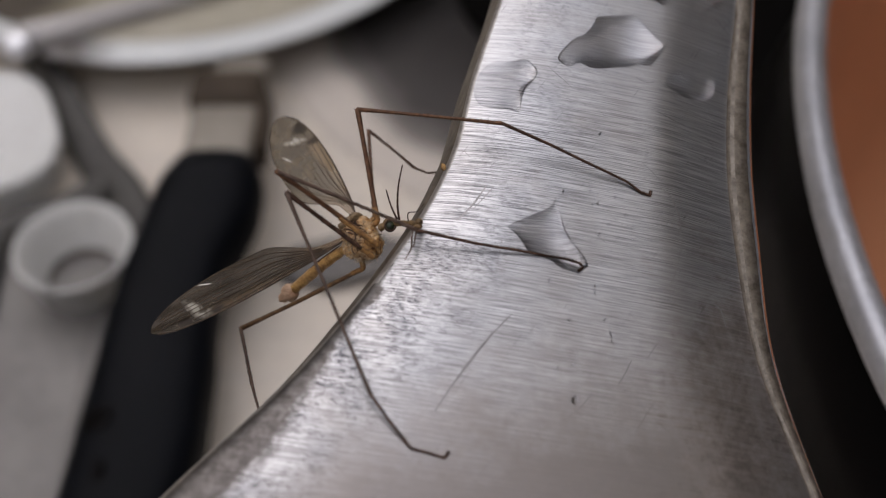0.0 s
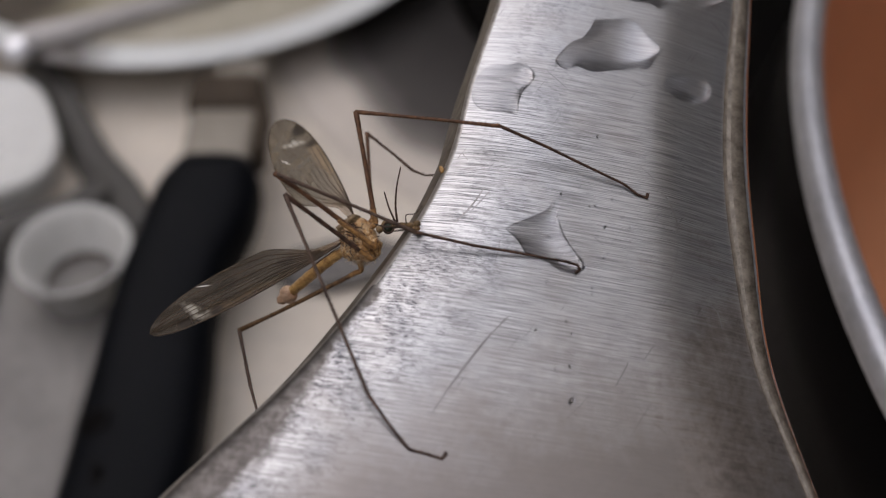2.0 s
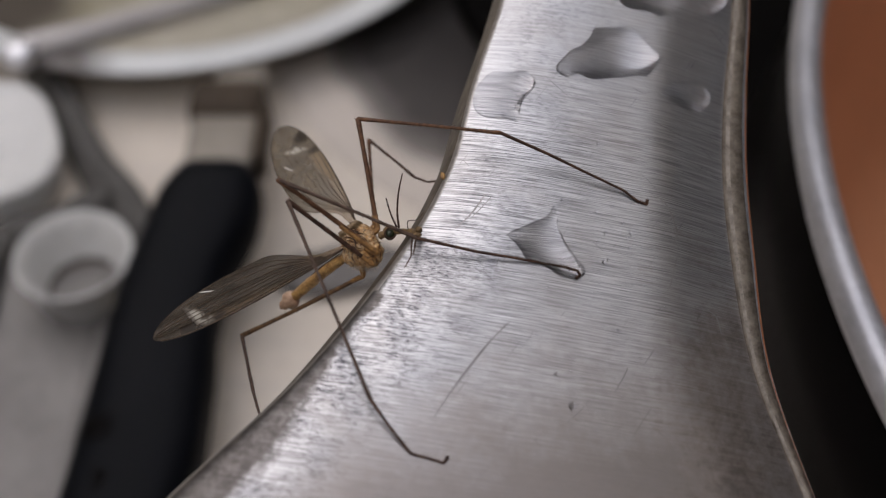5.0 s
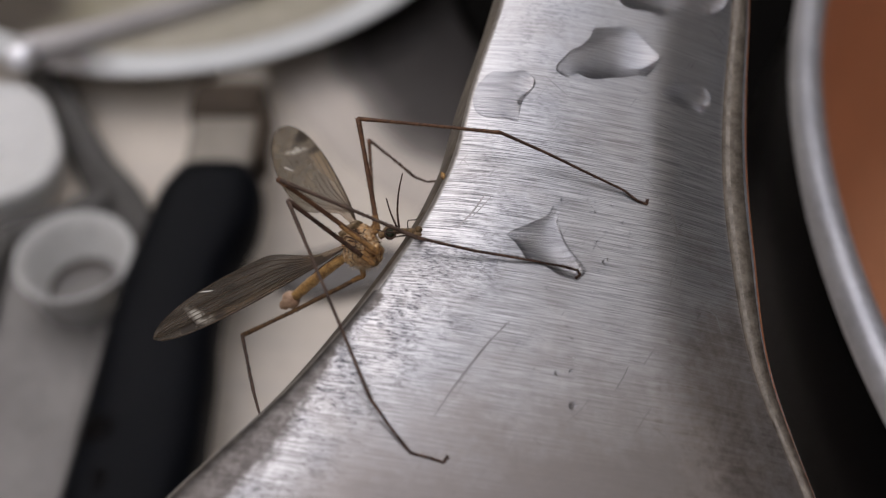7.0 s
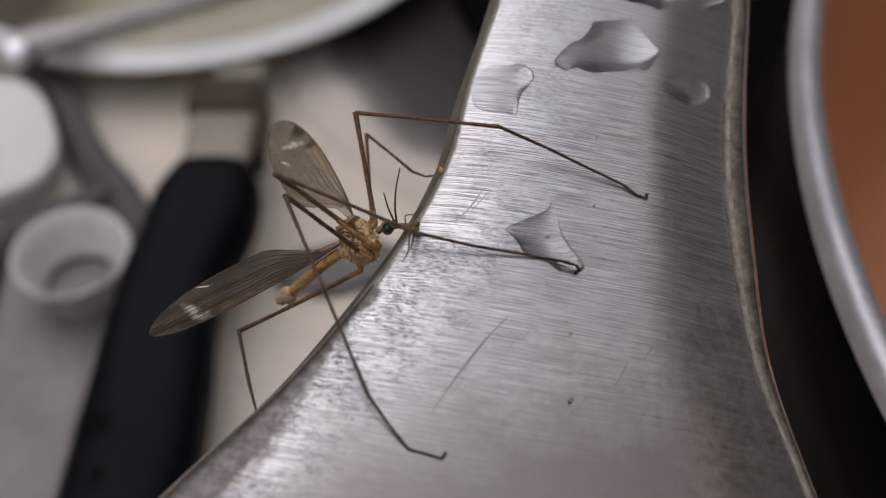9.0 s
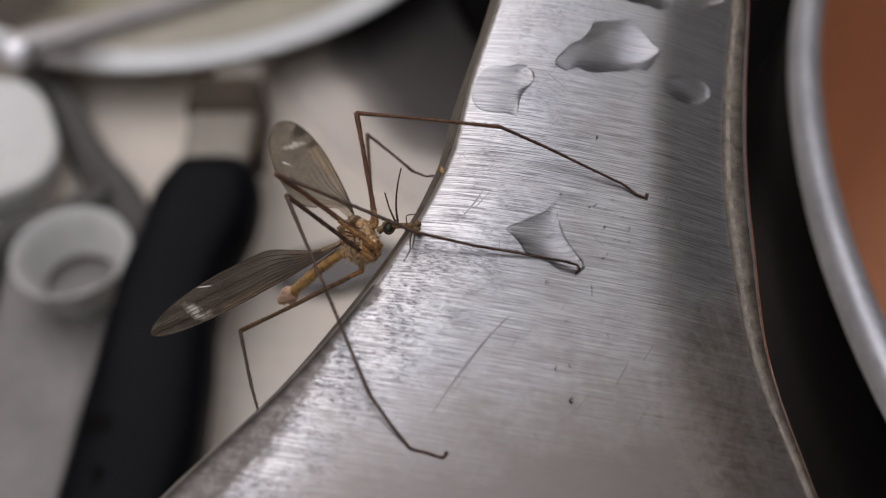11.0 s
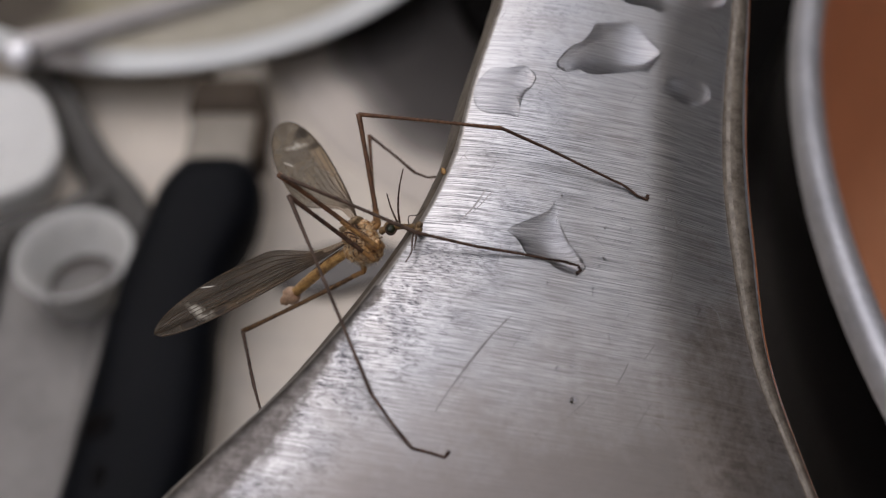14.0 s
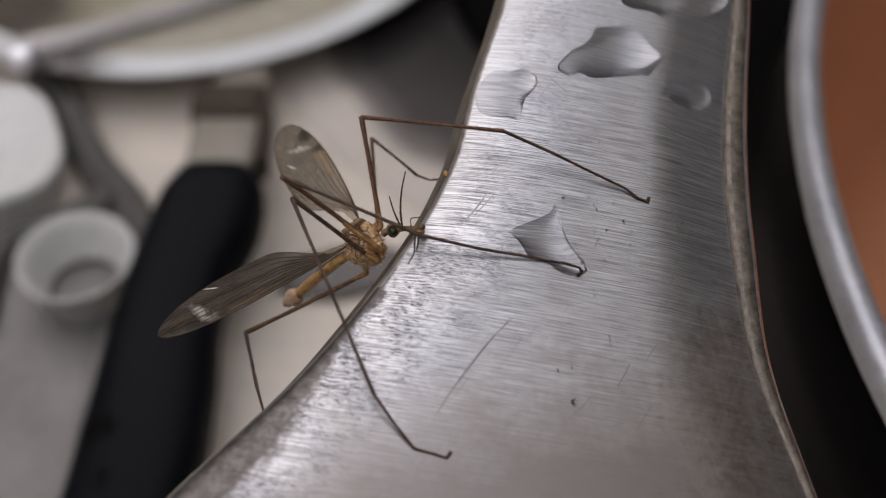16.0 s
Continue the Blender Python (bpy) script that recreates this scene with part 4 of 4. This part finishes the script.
leg((-5.19, 4.44, -5.61), (-6.99, 14.44, -2.48), (5.63, 10.72, 2.21), [on_face(9.98, 8.97, 1.7), on_face(13.7, 7.36, 1), on_face(17.22, 5.93, 0.35), on_face(18.54, 4.97, 0.1), on_face(19.43, 4.64, 0.08), on_face(19.48, 5.09, 0.1)], (LEG_BROWN, LEG_BROWN, LEG_DARK), 0.23, 0)
leg((-5.24, 5.97, -8.27), (-5.28, 16.46, -10.65), (-1.04, 11.39, -8.71), [(-0.03, 10.23, -7.38), (1.26, 9.4, -5.32)], (LEG_BROWN, LEG_DARK, LEG_GREY), 0.17, 0)
leg((-5.56, 1.09, -3.18), (-14.54, 6.49, 0.77), (-2.31, 1.08, 0.38), [on_face(2.84, -0.26, 0.9), on_face(6.03, -0.76, 0.5), on_face(9.13, -1.25, 0.15), on_face(10.82, -1.66, 0.5), on_face(11.93, -2.02, 0.45), on_face(12.24, -2.45, 0.3), on_face(11.82, -2.73, 0.2)], (LEG_BROWN, LEG_GREY, LEG_DARK), 0.23, 0.1, 4.2)
leg((-5.96, 0.12, -3.64), (-13.66, 4.48, 0.66), (-6.97, -13.63, 1.09), [on_face(-5.36, -15.89, 0.7), on_face(-3.68, -18, 0.15), on_face(-2.15, -18.46, 0.1), on_face(-0.96, -18.86, 0.08), on_face(-0.6, -18.37, 0.1)], (LEG_DARK, LEG_GREY, LEG_DARK), 0.21, 0)
leg((-6.47, 0.77, -8.35), (-17.96, -2.66, -15.91), (-16.76, -9.37, -11.85), [(-16.09, -12.31, -9.64), (-15.72, -14.2, -8.15)], (LEG_AMBER, LEG_GREY, LEG_GREY), 0.215, -0.1)


def wing(name_label, base, tip, across, lead_scale, trail_scale, bend, thin, thick, cover, fine):
    """A wing in its own space: x from base to tip, y towards the front edge."""
    base, tip = Vector(base), Vector(tip)
    ex = (tip - base).normalized()
    ey = Vector(across)
    ey = (ey - ex * ey.dot(ex)).normalized()
    ez = ex.cross(ey)
    length = (tip - base).length
    m = Matrix(((ex.x, ey.x, ez.x, base.x * MM), (ex.y, ey.y, ez.y, base.y * MM), (ex.z, ey.z, ez.z, base.z * MM), (0, 0, 0, 1)))

    def front(u):
        return lead_scale * (0.14 + 0.14 * min(u / 0.12, 1) + 0.9 * math.sin(math.pi * min(u, 1) ** 0.9 * 0.62) ** 1.2) * (max(0.0, 1 - u ** 7)) ** 0.5

    def rear(u):
        s = min(max((u - 0.10) / 0.28, 0), 1)
        s = s * s * (3 - 2 * s)
        return trail_scale * (0.05 + 0.07 * min(u / 0.1, 1) + 0.88 * s) * max(0.0, 1 - max(0.0, (u - 0.45) / 0.55) ** 2.4) ** 0.62

    def height(u, v):
        return bend * math.sin(math.pi * u) + 0.05 * math.sin(v * 5.5 + u * 3)

    bm = bmesh.new()
    rows = []
    nu, nv = 60, 14
    for i in range(nu + 1):
        u = i / nu
        a, b = front(u), -rear(u)
        rows.append([bm.verts.new((u * length, b + (a - b) * k / nv, height(u, b + (a - b) * k / nv))) for k in range(nv + 1)])
    for a, b in zip(rows, rows[1:]):
        for k in range(nv):
            bm.faces.new((a[k], a[k + 1], b[k + 1], b[k]))
    bmesh.ops.remove_doubles(bm, verts=bm.verts, dist=0.002)
    ob = bug("wing", bm, wing_material("wing_membrane", length / 19.3, thin, thick, cover, lead_scale ** 1.4), label=name_label)
    ob.matrix_basis = m
    ob.modifiers.new("thickness", "SOLIDIFY").thickness = 0.000012

    def vein(f0, f1, u0, u1, r, curve=0.0):
        """f: place between the rear edge (0) and the front edge (1)."""
        pts = []
        for i in range(15):
            t = i / 14
            u = u0 + (u1 - u0) * t
            f = f0 + (f1 - f0) * t + curve * math.sin(math.pi * t)
            v = -rear(u) + (front(u) + rear(u)) * f
            pts.append((u * length, v, height(u, v) + 0.01))
        w = r * (fine if r < 0.05 else 0.5 + 0.5 * fine)
        bug("vein", tube(pts, [w * 1.2, w * 1.1, w * 0.8], 6), VEIN, ob)

    vein(0.99, 0.99, 0.02, 0.97, 0.085)
    vein(0.90, 0.93, 0.03, 0.66, 0.06)
    vein(0.80, 0.86, 0.05, 0.80, 0.055, -0.02)
    vein(0.72, 0.66, 0.08, 0.97, 0.045, 0.03)
    vein(0.62, 0.50, 0.10, 0.985, 0.04, 0.05)
    vein(0.55, 0.38, 0.12, 0.97, 0.04, 0.06)
    vein(0.48, 0.27, 0.12, 0.93, 0.045, 0.05)
    vein(0.38, 0.12, 0.12, 0.80, 0.04, 0.03)
    vein(0.28, 0.03, 0.12, 0.58, 0.04, 0.02)
    vein(0.02, 0.015, 0.20, 0.96, 0.03)
    vein(0.66, 0.36, 0.66, 0.70, 0.035)
    vein(0.84, 0.66, 0.60, 0.64, 0.035)
    vein(0.36, 0.22, 0.62, 0.60, 0.03)
    return ob


wing("smoky brown wing with a pale band near its tip", (-8.2, 3.2, -6.7), (-25.9, -4.7, -10.3), (1.35, -2.81, -0.89), 1.0, 2.35, 0.25, (0.046, 0.035, 0.025), (0.102, 0.079, 0.056), 0.62, 1.05)
wing("smoky brown wing held away from the steel", (-7.29, 5.54, -7.14), (-14.37, 18.79, -12.83), (4.43, 2.36, 1.65), 1.75, 3.4, 0.25, (0.112, 0.088, 0.060), (0.192, 0.155, 0.108), 0.55, 0.9)

def crumb():
    bm = bmesh.new()
    blob(bm, (along(8.3, 1) - 0.1, 8.3, -2.0), (Vector((0.22, 0.10, 0)), Vector((-0.10, 0.38, 0)), Vector((0, 0, 0.22))), 0.4, 5, 16, 12)
    tagged(part("crumb", in_metres(bm), ABDOMEN, m=FACE), "tiny orange crumb stuck on the handle's edge", "crumb")


crumb()

# ---------------------------------------------------------------- the wide pan with the copper coating
def copper_pan():
    pan = tagged(new("frying_pan"), "deep black pan with copper-coloured coating and bright steel rim", "pan")
    pan.location = (0.1922, 0.0255, 0)
    part("body", lathe([(0.0, 0.0), (0.126, 0.0), (0.131, 0.007), (0.148, 0.013), (0.1522, 0.021), (0.1512, 0.037), (0.1470, 0.065), (0.1452, 0.0805), (0.1435, 0.0808), (0.1405, 0.069),
                        (0.1322, 0.017), (0.122, 0.007), (0.109, 0.004), (0.0, 0.004)], 160), BLACK_COAT, pan, "black enamelled outside")
    part("coating", lathe([(0.1429, 0.0806), (0.1398, 0.068), (0.1314, 0.0175), (0.1212, 0.0078), (0.1085, 0.0048), (0.0, 0.0048)], 160), COPPER_COAT, pan, "copper-brown coated inside")
    ring = [(0.1452 + 0.0001, 0.0800), (0.1467, 0.0812), (0.1474, 0.0832), (0.1468, 0.0848), (0.1455, 0.0855), (0.1440, 0.0852), (0.1430, 0.0840), (0.1427, 0.0822), (0.1432, 0.0806)]
    part("rim", lathe(ring, 200, close=True), STEEL_RIM, pan, "polished steel rim")


copper_pan()


# ---------------------------------------------------------------- the small pan behind, with its black handle
def small_pan():
    pan = tagged(new("skillet"), "shallow steel skillet with creamy residue inside and a black handle", "skillet")
    pan.location = (-0.0728, 0.2188, 0)
    body = [(0.0000, 0.0000), (0.0359, 0.0000), (0.0401, 0.0012), (0.0528, 0.0057), (0.0728, 0.0111), (0.0829, 0.0126), (0.0823, 0.0133), (0.0723, 0.0119), (0.0517, 0.0066), (0.0380, 0.0024), (0.0348, 0.0012), (0.0000, 0.0012)]
    b = part("body", lathe(body, 160), STEEL_POT, pan)
    part("rim", lathe([(0.0747, 0.0124), (0.0773, 0.0133), (0.0813, 0.0137), (0.0836, 0.0134), (0.0839, 0.0127), (0.0823, 0.0121), (0.0744, 0.0109)], 160, close=True), RIM_ENAMEL, b, "pale bright rim with the spoon's shade painted on")
    part("residue", lathe([(0.0752, 0.0127), (0.0722, 0.0122), (0.0697, 0.0116), (0.0655, 0.0106), (0.0602, 0.0094), (0.0549, 0.0084), (0.0317, 0.0079), (0.0000, 0.0078)], 96), CREAM, b, "cream-coloured residue")
    out = pose(0.0038, -0.0150, 0)
    arm = bmesh.new()
    rows = []
    for i in range(41):
        t = i / 40
        sag = min(1.0, t / 0.45)
        y = -0.109 - 0.128 * t + 0.0051 * sag
        half = (0.0102 - 0.0022 * t + 0.0005 * math.sin(t * 9)) * (1 + 0.05 * sag) * float(np.interp(t, (0, 0.1, 0.2, 0.3, 0.48, 1), (1.03, 1.06, 0.97, 1.0, 1.12, 1)))
        if t < 0.05:
            half *= 0.80 + 0.20 * (t / 0.05) ** 0.5
        if t > 0.93:
            half *= max(0.15, (1 - ((t - 0.93) / 0.07) ** 2)) ** 0.5
        half += float(np.interp(t, (0.22, 0.28, 0.38, 0.5, 1), (0, 0.0002, 0.0010, 0.0014, 0.0010)))
        high = 0.0070 if t < 0.97 else 0.0050
        cx, cz = 0.0226 + float(np.interp(t, (0.22, 0.28, 0.38, 0.5, 1), (0, 0.0002, 0.0010, 0.0014, 0.0010))) + float(np.interp(t, (0, 0.1, 0.2, 0.3, 0.5), (0.0004, 0.0002, -0.0016, -0.0016, -0.0003))) - 0.0111 * t - 0.0026 * sag, 0.019 - 0.0085 * sag
        rows.append([arm.verts.new((cx + half * math.copysign(abs(math.cos(a)) ** 0.6, math.cos(a)), y, cz + high * math.copysign(abs(math.sin(a)) ** 0.75, math.sin(a))))
                     for a in np.linspace(0, 2 * math.pi, 25)[:-1]])
    for a, c in zip(rows, rows[1:]):
        for k in range(24):
            arm.faces.new((a[k], a[(k + 1) % 24], c[(k + 1) % 24], c[k]))
    arm.faces.new(rows[0][::-1])
    arm.faces.new(rows[-1])
    bmesh.ops.recalc_face_normals(arm, faces=arm.faces)
    grip = part("handle", arm, BAKELITE, pan, "matt black bakelite handle", m=out)
    for x, y in ((0.0088, -0.1655), (0.0096, -0.1758)):
        part("dimple", lathe([(0.0, 0.0004), (0.0015, 0.0005), (0.0026, 0.0004), (0.0030, 0.0), (0.0, -0.001)], 20), BLACK_COAT, grip, m=pose(x, y, 0.0166, 0, -18, 0))
    part("bracket", box_mesh(0.0150, -0.1105, 0.0125, 0.0290, -0.0840, 0.0200, 0.0012), BRACKET, pan, "bare steel bracket", m=out)
    part("shank", box_mesh(0.0160, -0.0900, 0.0078, 0.0280, -0.0640, 0.0120, 0.0012), BRACKET, pan, m=out)
    part("collar", box_mesh(0.0138, -0.0905, 0.0120, 0.0300, -0.0790, 0.0216, 0.0025, 3), COLLAR, pan, "dark brown collar", m=out)
    # Dark strip added as a solid for the shadow along the bracket's right side.
    part("shadow_strip", box_mesh(0.0288, -0.1020, 0.0120, 0.0316, -0.0850, 0.0200, 0.0012, 3), COLLAR, pan, "dark strip added for the shadow beside the bracket", m=out)


small_pan()


def spoon():
    """A thin steel spoon lying in the small pan, its stem over the rim."""
    bm = bmesh.new()
    stem = spline([(-0.0975, 0.141, 0.0157), (-0.084, 0.1472, 0.0154), (-0.0633, 0.1597, 0.0135), (-0.0417, 0.1759, 0.0108), (-0.0288, 0.1956, 0.0078)], 8)
    tube(stem, [0.0034, 0.0030, 0.0026, 0.0024, 0.0022], 12, bm, 0.32)
    ob = tagged(part("spoon", bm, STEEL_DARK), "thin steel spoon lying over the rim of the skillet", "spoon")
    bowl = bmesh.new()
    blob(bowl, (-0.0201, 0.2117, 0.0075), (Vector((0.006, 0.013, -0.001)), Vector((-0.008, 0.004, 0)), Vector((0, 0, 0.0025))), 0, 0, 24, 12)
    part("bowl", bowl, STEEL_POT, ob)
    knob = blob(bmesh.new(), (-0.098, 0.1388, 0.0157), (Vector((0.0046, 0.001, 0)), Vector((-0.001, 0.0042, 0)), Vector((0, 0, 0.0034))), 0, 0, 20, 12)
    part("knob", knob, STEEL_SHINY, ob, "shiny rounded end")


spoon()


# Lid-shaped disc added, near black, to stand in for deep shade there.
def dark_disc():
    lid = tagged(new("dark_disc"), "flat black disc added for the deep shade behind the handle", "lid")
    lid.location = (0.062, 0.185, 0.0006)
    part("disc", lathe([(0.0, 0.0), (0.055, 0.0), (0.0588, 0.0012), (0.0600, 0.0028), (0.0590, 0.0042), (0.054, 0.0055), (0.035, 0.0085), (0.0, 0.0105)], 128), DISC_BLACK, lid)
    part("knob", lathe([(0.0, 0.0100), (0.006, 0.0102), (0.0055, 0.018), (0.0095, 0.023), (0.0095, 0.027), (0.006, 0.029), (0.0, 0.0295)], 48), DISC_BLACK, lid)


dark_disc()


# Thin disc added to carry the painted soft shade behind the handle.
def shade_disc():
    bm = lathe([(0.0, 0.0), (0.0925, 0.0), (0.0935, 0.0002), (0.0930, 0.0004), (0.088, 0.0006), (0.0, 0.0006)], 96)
    ob = tagged(part("shade_disc", bm, SHADE_FADE), "thin round disc added for the soft shade behind the handle", "mat")
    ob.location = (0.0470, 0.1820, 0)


shade_disc()


# ---------------------------------------------------------------- small white things beside the pan
def white_cap():
    cup = tagged(new("cup"), "small round white plastic cup with a brown sunken bottom", "cup")
    cup.location = (-0.0734, 0.0792, 0)
    part("shell", lathe([(0.0, 0.0), (0.0074, 0.0), (0.0080, 0.0008), (0.0110, 0.0135), (0.0118, 0.0146), (0.0117, 0.0151), (0.0111, 0.0149), (0.0096, 0.0112), (0.0080, 0.0064), (0.0074, 0.0054), (0.0070, 0.0016), (0.0, 0.0013)], 64), WHITE_PLASTIC, cup)
    part("residue", lathe([(0.0073, 0.0052), (0.0069, 0.0022), (0.0060, 0.0018), (0.0, 0.0017)], 48), BROWN_INSIDE, cup, "brown traces")


white_cap()


def white_tub():
    """A low rounded tub with its lid on."""
    tub = tagged(new("tub"), "low rounded white plastic tub with lid on the worktop", "tub")
    tub.matrix_basis = pose(-0.1014, 0.1150, 0, 0, 0, 24)
    outline = [(math.copysign(abs(math.cos(a)) ** 0.72, math.cos(a)), math.copysign(abs(math.sin(a)) ** 0.72, math.sin(a))) for a in np.linspace(0, 2 * math.pi, 65)[:-1]]
    for name, levels in (("body", ((0.0124, 0.0), (0.0130, 0.0006), (0.0146, 0.0092))), ("lid", ((0.0152, 0.0084), (0.0156, 0.0090), (0.0156, 0.0108), (0.0148, 0.0119), (0.0134, 0.0122), (0.0128, 0.0117)))):
        bm = bmesh.new()
        rows = [[bm.verts.new((x * half, y * (half + 0.0035), z)) for x, y in outline] for half, z in levels]
        for a, b in zip(rows, rows[1:]):
            for k in range(64):
                bm.faces.new((a[k], a[(k + 1) % 64], b[(k + 1) % 64], b[k]))
        bm.faces.new(rows[-1])
        bm.faces.new(rows[0][::-1])
        part(name, bm, TUB_WHITE, tub)


white_tub()


# Dark bands laid in as objects where shade falls round the tub and cup.
def shade_band():
    pts = spline([(-0.0996, 0.1475, 0.004), (-0.0917, 0.1365, 0.004), (-0.0845, 0.124, 0.004), (-0.0775, 0.1123, 0.004), (-0.0693, 0.1017, 0.004), (-0.0641, 0.0891, 0.004), (-0.0621, 0.08, 0.004)], 8)
    strap = tagged(part("strap", tube(pts, [0.0042, 0.0046, 0.0050, 0.0055, 0.0048], 14, flat=0.6), BAND_GREY), "dark grey band added for the shade round tub and cup", "strap")
    tail = spline([(-0.0935, 0.068, 0.0042), (-0.0946, 0.080, 0.0042), (-0.0945, 0.088, 0.0042), (-0.0915, 0.0930, 0.0042), (-0.0860, 0.0955, 0.0042), (-0.0800, 0.0985, 0.0042), (-0.0735, 0.1045, 0.0042)], 8)
    part("tail", tube(tail, [0.0040, 0.0044, 0.0046, 0.0042], 14, flat=0.9), BAND_GREY, strap)


shade_band()


def scrap():
    """A low grey blob added for the soft shade below the handle's edge."""
    bm = bmesh.new()
    blob(bm, (0, 0, 0.0018), (Vector((0.0135, 0.0030, 0)), Vector((-0.0018, 0.0064, 0)), Vector((0, 0, 0.0018))), 0.25, 3, 28, 16)
    ob = tagged(part("scrap", bm, SHADE_GREY), "low grey blob added for the soft shade behind the insect", "scrap")
    ob.location = (-0.0212, 0.0860, 0)


scrap()


def tray():
    """A shallow grey tray beside the pans."""
    ob = tagged(new("tray"), "flat dull grey metal tray on the worktop", "tray")
    ob.matrix_basis = pose(-0.149, 0.006, 0, 0, 0, 2)
    part("base", box_mesh(-0.082, -0.082, 0.0, 0.082, 0.082, 0.0035, 0.0012, 2), GREY_METAL, ob, smooth=False)
    for x0, y0, x1, y1 in ((-0.085, -0.085, 0.085, -0.082), (-0.085, 0.082, 0.085, 0.085), (-0.085, -0.082, -0.082, 0.082), (0.082, -0.082, 0.085, 0.082)):
        part("edge", box_mesh(x0, y0, 0.0, x1, y1, 0.005, 0.0010, 2), GREY_METAL, ob, smooth=False)


tray()


LIFTED = {0.1, 0.6, 0.8, 1.1, 1.3, 1.5, 1.7, 2.0, 2.2, 2.4, 2.7, 2.9, 3.1, 3.4, 3.6, 4.1, 4.4, 4.6, 4.9, 5.1, 5.4, 5.7, 5.9, 6.1, 6.3, 7.0, 7.2, 7.7, 7.9, 8.2, 8.9, 9.1,
          9.4, 9.6, 9.9, 10.2, 10.4, 10.7, 10.9, 11.1, 12.0, 12.2, 12.5, 12.7, 13.0, 13.2, 13.4, 13.7, 14.4, 14.7, 15.1, 15.4, 15.7, 15.9}


def motions():
    """The feelers below the snout tap on the steel: lifted at some tenths of a second, down at the others."""
    for palp, base, turn in tapping:
        rows = []
        for i in range(161):
            t = round(i / 10, 1)
            rows.append((t, pose(*base, 0, 0, turn if t in LIFTED else 0)))
        walk(palp, rows)


motions()
